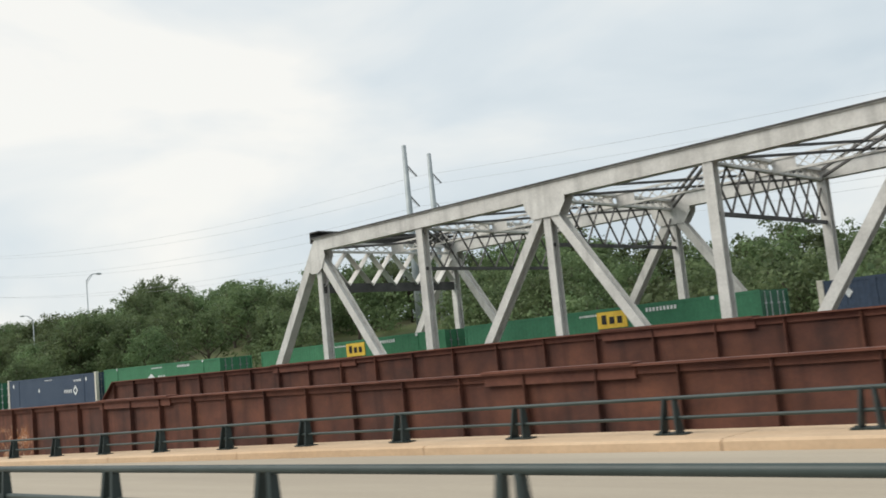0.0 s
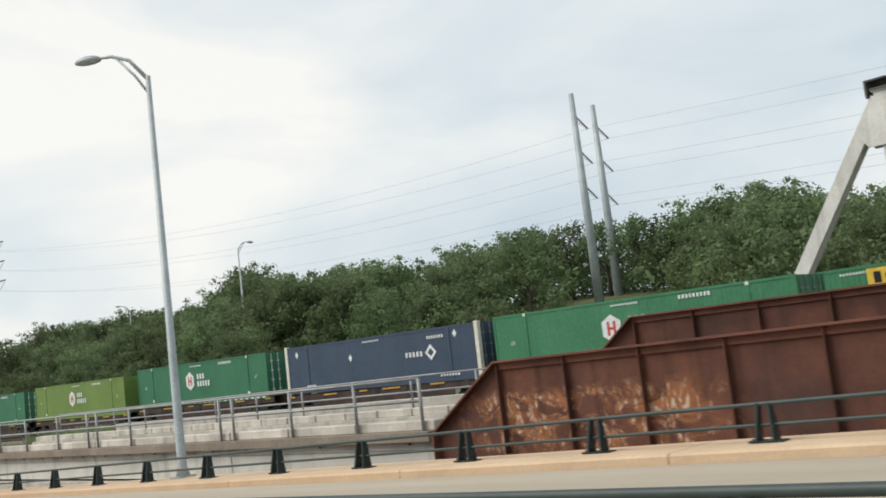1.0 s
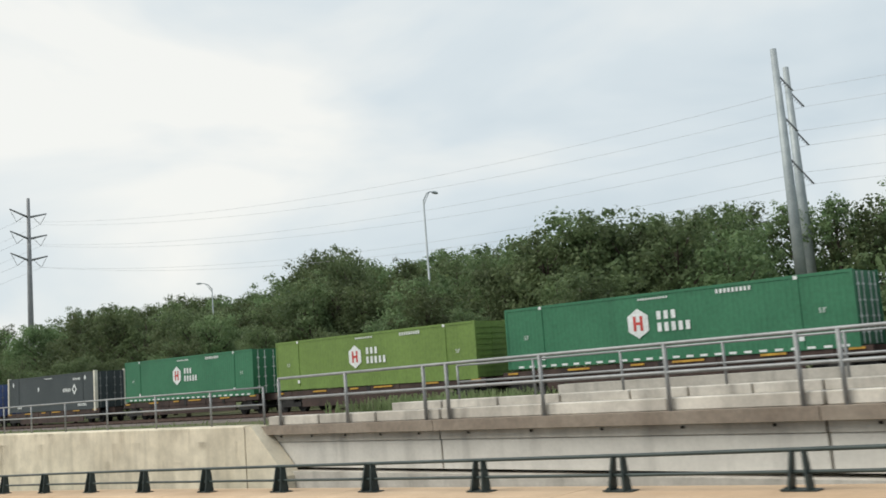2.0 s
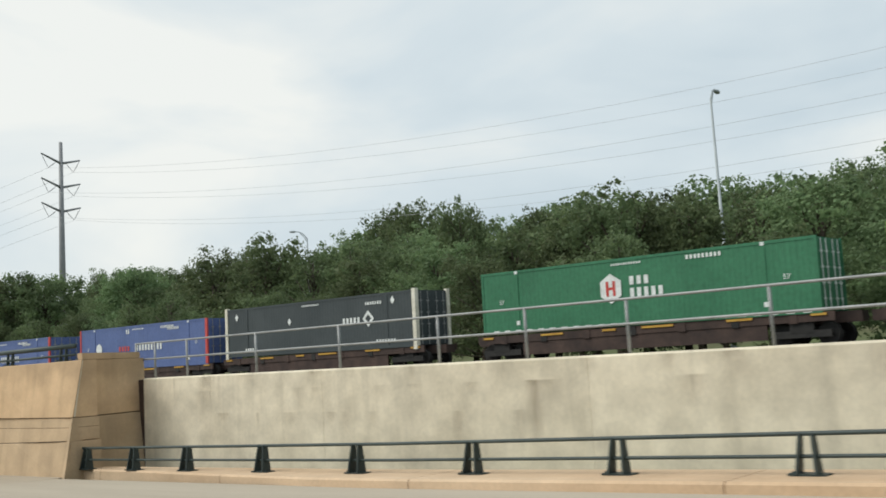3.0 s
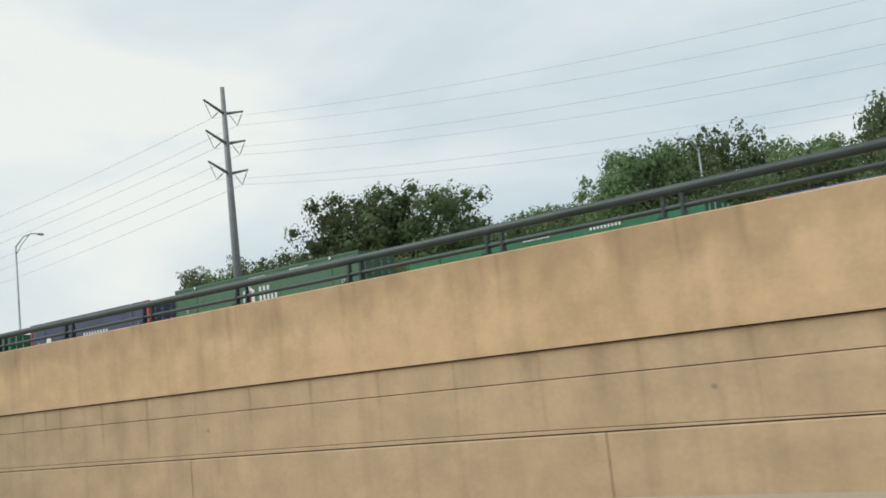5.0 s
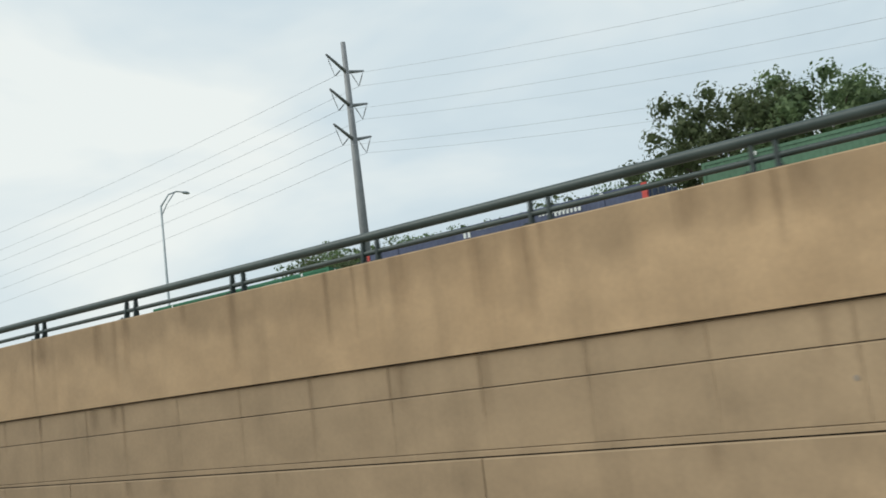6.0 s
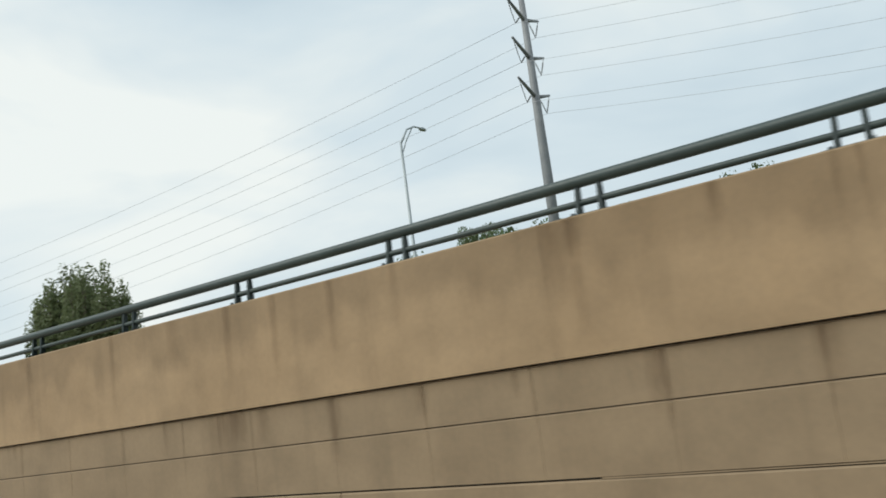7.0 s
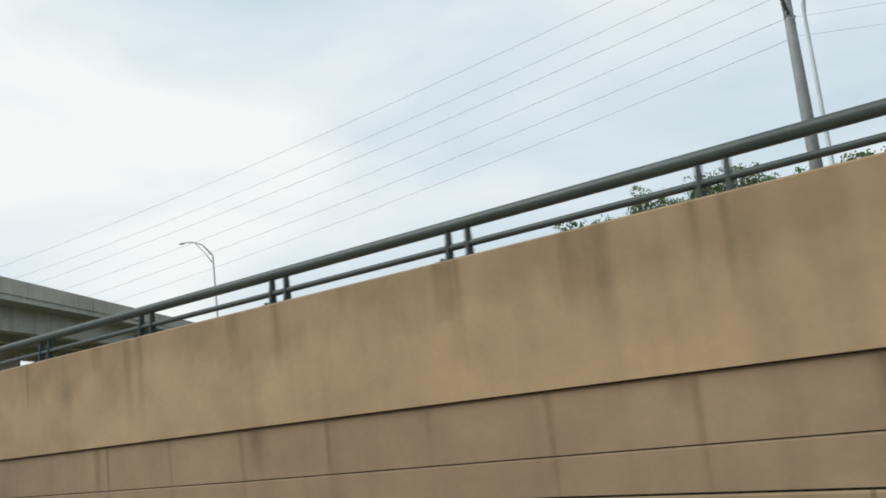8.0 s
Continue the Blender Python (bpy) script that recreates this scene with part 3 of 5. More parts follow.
def wall_piece(y0, y1, top, bottom, proud, depth, steps=3):
    """A cast of the curved wall; top and bottom are functions of y."""
    bm = bmesh.new()
    ys = frange(y0, y1, steps)
    rows = []
    for y in ys:
        x = lerp(WALL_X, y) - proud
        x0, x1 = x - batter(y) * (-1.0 - bottom(y)), x - batter(y) * (-1.0 - top(y))
        rows.append([bm.verts.new(p) for p in ((x0, y, bottom(y)), (x1, y, top(y) - 0.02), (x1 + 0.02, y, top(y)), (x + depth, y, top(y)), (x + depth, y, bottom(y)))])
    for a, b in zip(rows, rows[1:]):
        for k in range(5):
            bm.faces.new((a[k], a[(k + 1) % 5], b[(k + 1) % 5], b[k]))
    bm.faces.new(rows[0])
    bm.faces.new(rows[-1][::-1])
    return bm


def build_tan_wall():
    top = empty("wall_ramp", (12.0, 150, -3.5))
    t = lambda y: lerp(WALL_TOP, y)
    bot = lambda y: road_z(13.0, y) - 0.25

    def course(ys, hi, lo, proud, name, mat=M_TAN, d=0.42, gap=0.0015):
        for a, b in zip(ys, ys[1:]):
            bm = wall_piece(a + gap, b - gap, hi, lo, proud, d, max(2, int((b - a) / 2.5)))
            child(part(name, bm, mat), top)

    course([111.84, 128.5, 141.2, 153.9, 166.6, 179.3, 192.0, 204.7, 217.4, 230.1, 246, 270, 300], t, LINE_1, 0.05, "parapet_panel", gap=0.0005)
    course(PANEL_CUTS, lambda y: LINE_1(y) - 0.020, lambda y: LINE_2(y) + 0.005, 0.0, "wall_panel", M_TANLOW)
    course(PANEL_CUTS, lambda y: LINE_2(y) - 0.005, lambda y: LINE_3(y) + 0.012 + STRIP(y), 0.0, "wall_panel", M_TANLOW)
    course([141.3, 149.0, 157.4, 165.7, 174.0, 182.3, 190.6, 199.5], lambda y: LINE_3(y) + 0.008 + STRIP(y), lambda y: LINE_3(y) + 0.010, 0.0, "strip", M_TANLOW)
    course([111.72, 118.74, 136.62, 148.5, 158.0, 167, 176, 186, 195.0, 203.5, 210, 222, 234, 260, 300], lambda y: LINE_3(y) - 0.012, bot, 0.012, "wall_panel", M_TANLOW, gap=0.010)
    for y in (118.2, 123.5, 128.6, 131.3, 134.3, 141.5, 146.8, 157.4, 171.0):
        bm = bmesh.new()
        x, z = lerp(WALL_X, y), (LINE_2(y) + LINE_3(y)) / 2 + 0.1
        tube(bm, [(x - 0.004, y, z), (x + 0.02, y, z)], 0.035, 10)
        child(part("tie_hole", bm, M_BROWNBAND), top)
    bm = wall_piece(112.1, 299.9, lambda y: t(y) - 0.3, bot, -0.10, 0.30, 80)
    child(part("core", bm, M_BROWNBAND, label="dark weathered joints behind the panels"), top)
    # return wall at the end, and its cap

    def return_panel(name, mat, ll, lr, ur, ul, proud=0.0, label=""):
        """Corners of the skewed end face, and 0.45 m of depth behind it."""
        bm = bmesh.new()
        f0 = [bm.verts.new((x + 0.3 * proud, y - proud, z)) for x, y, z in (ll, lr, ur, ul)]
        f1 = [bm.verts.new((x + 0.12, y + 0.45, z)) for x, y, z in (ll, lr, ur, ul)]
        bm.faces.new(f0)
        bm.faces.new(f1[::-1])
        for i in range(4):
            bm.faces.new((f0[i], f1[i], f1[(i + 1) % 4], f0[(i + 1) % 4]))
        child(part(name, bm, mat, label=label), top)

    # dark brown block painting the shadow in the gap to the grey wall
    bm = bmesh.new()
    box(bm, 15.88, 16.3, 112.16, 112.75, -5.2, -1.76)
    child(part("joint_infill", bm, M_CARFRAME, label="dark filler standing for the shadowed joint beside the grey wall"), top)
    return_panel("return_panel", M_TANLOW, (12.95, 111.58, -5.2), (15.98, 112.06, -5.2), (16.10, 112.44, -2.69), (13.48, 111.82, -2.69))
    return_panel("return_panel", M_TAN, (13.50, 111.83, -2.66), (16.10, 112.47, -2.66), (16.12, 112.53, -1.11), (13.79, 111.84, -1.11))
    return_panel("cap", M_TAN, (13.78, 111.82, -1.10), (15.98, 112.52, -1.10), (15.95, 112.50, -0.93), (13.76, 111.82, -0.92), 0.02, "chipped concrete cap block")
    return_panel("edge_repair", M_GREYWALL, (13.51, 111.835, -2.65), (13.74, 111.90, -2.65), (13.97, 111.90, -1.12), (13.80, 111.845, -1.12), 0.012, "pale mortar repair along the corner")
    return_panel("crack", M_BROWNBAND, (13.86, 111.93, -2.6), (13.93, 111.95, -2.6), (14.02, 111.92, -1.7), (13.99, 111.91, -1.6), 0.010, "dark weathered crack")
    tagged(top, "tan concrete retaining wall with parapet band and stained panels", "wall", kind="structure")
    # roadway slab behind the parapet
    bm, rows = bmesh.new(), []
    for y in frange(112.7, 300, 60):
        x = lerp(WALL_X, y)
        rows.append([bm.verts.new((x + o, y, lerp(WALL_TOP, y) - 1.0)) for o in (0.38, 4.0, 8.5)])
    for a, b in zip(rows, rows[1:]):
        for i in (0, 1):
            bm.faces.new((a[i], a[i + 1], b[i + 1], b[i]))
    tagged(part("road_ramp", bm, M_ROAD), "pale concrete ramp road behind the parapet", "road", kind="structure")


GREY_TOP = [(80, -1.82), (96, -1.79), (112.5, -1.72)]
GREY_X = [(82, 16.40), (96, 16.30), (112.2, 15.85), (113.5, 15.81)]


def build_grey_wall():
    top = empty("wall_railway", (16.6, 96, -3.5))
    ys = [81.6, 89.2, 96.8, 104.4, 112.12]
    for a, b in zip(ys, ys[1:]):
        bm = bmesh.new()
        sweep(bm, ((16.40, -3.2), (16.40, -0.04), (16.44, 0.0), (16.95, 0.0), (16.95, -3.2)), frange(a + 0.003, b - 0.003, 4),
              lambda y, p, q: (p - 16.4 + lerp(GREY_X, y), y, lerp(GREY_TOP, y) + q))
        child(part("wall_panel", bm, M_GREYWALL), top)
    # wing sloping down towards the concrete span
    bm = bmesh.new()
    v0 = [(79.6, -5.2), (81.58, -5.2), (81.58, -1.83), (81.3, -1.83), (79.8, -3.2)]
    f0 = [bm.verts.new((16.42, y, z)) for y, z in v0]
    f1 = [bm.verts.new((16.95, y, z)) for y, z in v0]
    bm.faces.new(f0)
    bm.faces.new(f1[::-1])
    for i in range(5):
        bm.faces.new((f0[i], f1[i], f1[(i + 1) % 5], f0[(i + 1) % 5]))
    child(part("wing", bm, M_GREYWALL), top)
    tagged(top, "stained grey concrete retaining wall below the railway", "wall", kind="structure")


def pipe_fence(label, line, posts, foot, height, rails, r=0.033):
    """line: x as a number, or a table of x along y."""
    at = (lambda y: lerp(line, y)) if isinstance(line, list) else (lambda y: line)
    mid = posts[len(posts) // 2]
    top = empty("fence", (at(mid), mid, foot(mid)))
    for y in posts:
        bm = bmesh.new()
        tube(bm, [(at(y), y, foot(y)), (at(y), y, foot(y) + height)], r, 8)
        child(part("post", bm, M_RAILGREY, smooth=True), top)
    for h in rails:
        bm = bmesh.new()
        ys = frange(posts[0], posts[-1], max(2, len(posts) // 3))
        tube(bm, [(at(y), y, foot(y) + h) for y in ys], r * 0.82, 8)
        child(part("rail", bm, M_RAILGREY, smooth=True), top)
    return tagged(top, label, "fence")


def build_spans():
    """The concrete approach spans between the girder bridge and the grey wall."""
    # near span: beam, brown ledge, kerb casts with open joints, seat below
    top = empty("concrete_span", (17, 64, -3.0))
    ys = [46.7, 55.87, 65.08, 74.40, 81.3]
    for a, b in zip(ys, ys[1:]):
        bm = bmesh.new()
        box(bm, 17.0, 17.6, a + 0.03, b - 0.03, -3.02, -2.345)
        child(part("web", bm, M_WEB), top)
        bm = bmesh.new()
        box(bm, 16.96, 17.6, a + 0.03, b - 0.03, -2.33, -2.11)
        for k in range(5):
            yy = a + (b - a) * (k + 0.5) / 5
            box(bm, 16.945, 16.965, yy - 0.05, yy + 0.05, -2.22, -2.14)
        child(part("beam", bm, M_BEAM), top)
        for k in range(5):
            bm = bmesh.new()
            yy = a + (b - a) * (k + 0.5) / 5
            box(bm, 16.938, 16.948, yy - 0.038, yy + 0.038, -2.208, -2.152)
            child(part("scupper", bm, M_DARK), top)
        bm = bmesh.new()
        box(bm, 16.74, 17.9, a + 0.01, b - 0.01, -2.11, -1.87)
        child(part("ledge", bm, M_BROWNBAND), top)
        n = 3
        for k in range(n):
            y0, y1 = a + (b - a) * k / n, a + (b - a) * (k + 1) / n
            bm = bmesh.new()
            box(bm, 17.02, 17.35, y0 + 0.035, y1 - 0.035, -1.87, -1.62)
            bmesh.ops.bevel(bm, geom=bm.edges[:], offset=0.02, segments=1, affect='EDGES')
            child(part("kerb_cast", bm, M_BEAM), top)
    bm = bmesh.new()
    box(bm, 16.72, 17.9, 46.0, 81.5, -6.5, -3.10)
    child(part("bearing_wall", bm, M_BEAM), top)
    tagged(top, "pale concrete railway span with a brown ledge", "bridge")
    pipe_fence("grey galvanised pipe fence along the railway span", 16.95, [47.06, 49.6, 52.5, 55.5, 56.24, 58.83, 62.11, 64.68, 65.44, 68.1, 71.2, 74.03, 74.80, 77.7, 80.6],
               lambda y: -1.87, 1.30, (1.30, 0.74), 0.045)
    # second span
    top = empty("concrete_span", (21.2, 64, -2.5))
    ys = [45.5, 52.0, 58.6, 65.2, 71.8, 80.6]
    for a, b in zip(ys, ys[1:]):
        for k in range(4):
            y0, y1 = a + (b - a) * k / 4, a + (b - a) * (k + 1) / 4
            bm = bmesh.new()
            box(bm, 21.2, 21.6, y0 + 0.03, y1 - 0.03, -1.80, -1.56)
            bmesh.ops.bevel(bm, geom=bm.edges[:], offset=0.02, segments=1, affect='EDGES')
            child(part("kerb_cast", bm, M_BEAM), top)
        bm = bmesh.new()
        box(bm, 21.0, 21.9, a + 0.01, b - 0.01, -2.05, -1.80)
        child(part("ledge", bm, M_BEAM), top)
        bm = bmesh.new()
        box(bm, 21.3, 21.9, a + 0.02, b - 0.02, -3.0, -2.05)
        child(part("beam", bm, M_BEAM), top)
    bm = bmesh.new()
    box(bm, 23.0, 23.5, 46, 75.4, -3.0, -1.36)
    child(part("parapet", bm, M_BEAM), top)
    tagged(top, "pale concrete parapet of the second railway span", "bridge")
    pipe_fence("grey galvanised pipe fence along the second span", 21.32, [46.3 + 2.86 * k for k in range(12)],
               lambda y: -1.56, 0.98, (0.98, 0.5), 0.035)
    bm = bmesh.new()
    box(bm, 17.92, 20.98, 47.2, 82, -2.4, -2.25)
    tagged(part("deck", bm, M_GRAVEL), "ballasted deck between the railway spans", "deck", kind="structure")
    pipe_fence("grey galvanised pipe fence on top of the grey wall", [(a, b + 0.26) for a, b in GREY_X], [80.95, 83.63, 86.8, 90.0, 93.15, 96.0, 98.4, 100.8, 104.0, 107.2, 110.3, 111.9, 112.9],
               lambda y: lerp(GREY_TOP, y), 1.06, (1.04, 0.56))


# ---------------------------------------------------------------- girder bridge
def plate_girder(label, x, y_end, y_far, top_z, depth, pitch, slope, thick=(), web=None):
    top = empty("plate_girder", (x, (y_end + y_far) / 2, top_z(y_end) - depth))
    zb = lambda y: top_z(y) - depth
    bm = bmesh.new()
    ys = frange(y_far, y_end - slope, 40)
    f = [[], []]
    prof = [(y, zb(y)) for y in (y_far, y_end)] + [(y_end, zb(y_end) + depth * 0.42)] + [(y, top_z(y)) for y in reversed(ys)]
    for k, dx in enumerate((-0.012, 0.012)):
        f[k] = [bm.verts.new((x + dx, y, z)) for y, z in prof]
    bm.faces.new(f[0])
    bm.faces.new(f[1][::-1])
    n = len(prof)
    for i in range(n):
        bm.faces.new((f[0][i], f[1][i], f[1][(i + 1) % n], f[0][(i + 1) % n]))
    child(part("web", bm, web or M_RUST), top)
    y, k = y_end - slope - 0.05, 0
    while y > y_far:
        bm = bmesh.new()
        beam(bm, (x - 0.085, y, zb(y)), (x - 0.085, y, top_z(y) - 0.02), 0.16, 0.022, up=(0, 1, 0))
        beam(bm, (x - 0.02, y + 0.05, zb(y)), (x - 0.02, y + 0.05, top_z(y) - 0.02), 0.02, 0.11, up=(0, 1, 0))
        child(part("stiffener", bm, M_RUST), top)
        y -= pitch
        k += 1
    bm = bmesh.new()
    ys2 = frange(y_far, y_end - slope, 14)
    sweep(bm, ((-0.21, -0.01), (-0.21, 0.035), (0.21, 0.035), (0.21, -0.01), (-0.025, -0.01), (-0.025, -0.17), (-0.075, -0.17), (-0.075, -0.01)), ys2,
          lambda y, a, b: (x + a, y, top_z(y) + b))
    p0, p1 = (x, y_end - slope, top_z(y_end - slope) + 0.012), (x, y_end, zb(y_end) + depth * 0.42)
    beam(bm, p0, p1, 0.42, 0.045)
    beam(bm, p1, (x, y_end, zb(y_end)), 0.42, 0.045, up=(0, 1, 0))
    child(part("flange", bm, M_RUSTPALE), top)
    for a, b in thick:
        bm = bmesh.new()
        beam(bm, (x, a, top_z(a) + 0.05), (x, b, top_z(b) + 0.05), 0.46, 0.05)
        beam(bm, (x - 0.09, a, top_z(a) - 0.10), (x - 0.09, b, top_z(b) - 0.10), 0.05, 0.30)
        child(part("cover_plate", bm, M_RUSTPALE), top)
    tagged(top, label, "bridge girder")
    return top


def build_girders():
    t1 = lambda y: lerp([(-30, -0.72), (6, -0.58), (22, -0.45), (34, -0.39), (47, -0.40)], y)
    t2 = lambda y: lerp([(-30, 0.0), (6, 0.12), (16, 0.25), (31, 0.27), (47, 0.38)], y)
    plate_girder("rust-brown riveted plate girder with scraped orange patches", 16.8, 46.4, -30, t1, 2.6, 1.906, 2.2, ((10.8, 14.8), (28.3, 33.0)), M_RUSTWORN)
    plate_girder("rust-brown riveted plate girder behind the first", 23.64, 47.2, -30, t2, 2.9, 1.9, 2.23, ((11.5, 16.2), (27.0, 32.0)))
    bm = bmesh.new()
    for k in range(40):
        y = 44 - 1.85 * k
        box(bm, 16.9, 23.5, y - 0.1, y + 0.1, -2.75, -2.3)
    box(bm, 17.6, 22.8, -30, 46, -2.29, -2.1)
    tagged(part("bridge_floor", bm, M_RUST), "rusty floor beams and ties between the girders", "bridge floor")


# ---------------------------------------------------------------- truss bridge
def lattice(bm, a, b, h, n, w=0.05):
    """Crossed flat bars between a line from a to b and one h lower."""
    a, b, d = Vector(a), Vector(b), Vector((0, 0, -h))
    side = (b - a).cross(d).normalized()
    for i in range(n):
        p, q = a.lerp(b, i / n), a.lerp(b, (i + 1) / n)
        beam(bm, p, q + d, 0.03, w, up=side)
        beam(bm, p + d + side * 0.03, q + side * 0.03, 0.03, w, up=side)


def build_truss():
    top = empty("truss_bridge", (39, 10, -5.0))
    XN, XF, ZT, ZB, P = 33.65, 44.1, 6.62, -4.9, 7.75
    hip = 40.65
    nodes = [hip - P * k for k in range(9)]
    foot = hip + P

    for x in (XN, XF):
        # box chords: web plates proud of a dark cover that paints their shadow line
        bm = bmesh.new()
        beam(bm, (x, nodes[-1], ZT), (x, hip + 0.2, ZT), 0.66, 0.55, up=(1, 0, 0))
        beam(bm, (x, nodes[-1], ZT + 0.345), (x, hip + 0.25, ZT + 0.345), 0.05, 0.66, up=(1, 0, 0))
        child(part("top_chord", bm, M_TRUSS), top)
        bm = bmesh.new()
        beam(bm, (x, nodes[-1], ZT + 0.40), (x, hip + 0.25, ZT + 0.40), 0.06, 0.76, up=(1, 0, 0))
        child(part("cover_plate", bm, M_TRUSSDARK, label="dark cover plate drawing the shadow line"), top)
        bm = bmesh.new()
        beam(bm, (x, hip + 0.1, ZT + 0.1), (x, foot, ZB), 0.46, 0.5, up=(1, 0, 0))
        child(part("end_post", bm, M_TRUSS), top)
        bm = bmesh.new()
        beam(bm, (x, nodes[-1], ZB), (x, foot, ZB), 0.6, 0.5, up=(1, 0, 0))
        child(part("bottom_chord", bm, M_TRUSS), top)
        for k, y in enumerate(nodes):
            w = 0.36 if k % 2 == 0 else 0.42
            bm = bmesh.new()
            for s in (-1, 1):
                beam(bm, (x + s * 0.2, y, ZT - 0.3), (x + s * 0.2, y, ZB), w, 0.05, up=(1, 0, 0))
            beam(bm, (x, y, ZT - 0.3), (x, y, ZB), 0.05, 0.4, up=(1, 0, 0))
            child(part("vertical", bm, M_TRUSS), top)
            if k % 2 == 0:
                for s in (-1, 1):
                    y2 = y + s * P
                    if (k == 0 and s == 1) or y2 < nodes[-1]:
                        continue
                    bm = bmesh.new()
                    for q in (-1, 1):
                        beam(bm, (x + q * 0.22, y, ZT - 0.5), (x + q * 0.22, y2, ZB), 0.39, 0.05, up=(1, 0, 0))
                    beam(bm, (x, y, ZT - 0.5), (x, y2, ZB), 0.05, 0.44, up=(1, 0, 0))
                    child(part("diagonal", bm, M_TRUSS), top)
                # gusset plate
                bm = bmesh.new()
                for q in (-0.285, 0.285):
                    if k == 0:
                        pts = ((0.45, -0.3), (-0.6, -0.3), (-0.66, -0.62), (-0.32, -1.3), (0.0, -1.5), (0.6, -1.5), (0.95, -1.05))
                    else:
                        pts = ((1.12, -0.28), (-1.12, -0.28), (-1.08, -0.6), (-0.72, -1.12), (0.72, -1.12), (1.08, -0.6))
                    f0 = [bm.verts.new((x + q - 0.012, y + a, ZT + b)) for a, b in pts]
                    f1 = [bm.verts.new((x + q + 0.012, y + a, ZT + b)) for a, b in pts]
                    bm.faces.new(f0)
                    bm.faces.new(f1[::-1])
                    for i in range(len(pts)):
                        bm.faces.new((f0[i], f1[i], f1[(i + 1) % len(pts)], f0[(i + 1) % len(pts)]))
                child(part("gusset", bm, M_TRUSS), top)
    # sway frames, top struts and lateral bracing; the dark ones have shade painted in
    for k, y in enumerate(nodes):
        bm = bmesh.new()
        beam(bm, (XN, y, ZT + 0.1), (XF, y, ZT + 0.1), 0.3, 0.12)
        beam(bm, (XN, y, ZT - 0.35), (XF, y, ZT - 0.35), 0.25, 0.10)
        lattice(bm, (XN, y, ZT + 0.05), (XF, y, ZT + 0.05), 0.4, 14, 0.06)
        child(part("top_strut", bm, M_TRUSS), top)
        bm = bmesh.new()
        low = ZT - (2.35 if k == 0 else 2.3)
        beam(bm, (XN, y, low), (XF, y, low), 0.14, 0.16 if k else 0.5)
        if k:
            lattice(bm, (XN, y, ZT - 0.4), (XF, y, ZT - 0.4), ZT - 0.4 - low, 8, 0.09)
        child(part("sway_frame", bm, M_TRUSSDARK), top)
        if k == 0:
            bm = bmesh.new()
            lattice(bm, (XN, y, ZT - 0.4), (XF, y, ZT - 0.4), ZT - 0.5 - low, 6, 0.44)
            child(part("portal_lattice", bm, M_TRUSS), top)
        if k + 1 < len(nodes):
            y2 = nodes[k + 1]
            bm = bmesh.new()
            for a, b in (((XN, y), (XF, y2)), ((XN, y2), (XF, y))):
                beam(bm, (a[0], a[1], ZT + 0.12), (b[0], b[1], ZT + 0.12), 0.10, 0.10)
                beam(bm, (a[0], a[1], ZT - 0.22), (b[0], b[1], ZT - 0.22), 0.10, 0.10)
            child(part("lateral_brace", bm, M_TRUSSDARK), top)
            bm = bmesh.new()
            xc = XN + 5.2
            lattice(bm, (xc, y - 1.1, ZT + 0.12), (xc, y2 + 1.1, ZT + 0.12), 0.5, 9, 0.07)
            for zz in (0.15, -0.41):
                beam(bm, (xc, y, ZT + zz), (xc, y2, ZT + zz), 0.12, 0.09)
            for ya in (y - 0.6, y2 + 0.6):
                beam(bm, (xc, ya - 0.5, ZT - 0.13), (xc, ya + 0.5, ZT - 0.13), 0.03, 0.5)
            child(part("centre_strut", bm, M_TRUSS), top)
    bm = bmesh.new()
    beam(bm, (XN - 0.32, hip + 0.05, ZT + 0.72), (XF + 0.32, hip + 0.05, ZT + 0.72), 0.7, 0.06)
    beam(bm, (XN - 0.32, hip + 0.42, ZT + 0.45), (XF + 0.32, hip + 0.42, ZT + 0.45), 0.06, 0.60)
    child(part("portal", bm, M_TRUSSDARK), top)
    bm = bmesh.new()
    for k in range(20):
        y = foot - 3.85 * k
        box(bm, XN, XF, y - 0.2, y + 0.2, ZB + 0.1, ZB + 1.0)
    box(bm, XN + 1.2, XF - 1.2, nodes[-1], foot, ZB + 2.0, ZB + 2.3)
    for k in range(4):
        box(bm, XN + 1.5 + 2.6 * k, XN + 1.9 + 2.6 * k, nodes[-1], foot, ZB + 1.0, ZB + 2.0)
    child(part("floor", bm, M_RUST), top)
    bm = bmesh.new()
    box(bm, XN - 1, XF + 1, foot - 1.0, foot + 1.5, -9.5, ZB - 0.3)
    child(part("pier", bm, M_BEAM), top)
    tagged(top, "weathered silver-grey steel railway truss bridge", "bridge")


# ---------------------------------------------------------------- the train
def poly(bm, pts, x):
    f = bm.faces.new([bm.verts.new((x, a, b)) for a, b in pts])
    return f


def bars(bm, x, y, z, w, h, n):
    """n plain bars that stand for a word w long and h high (reading towards -y)."""
    step = w / n
    for k in range(n):
        y0 = y - k * step
        poly(bm, ((y0, z), (y0 - step * 0.58, z), (y0 - step * 0.58, z + h), (y0, z + h)), x)


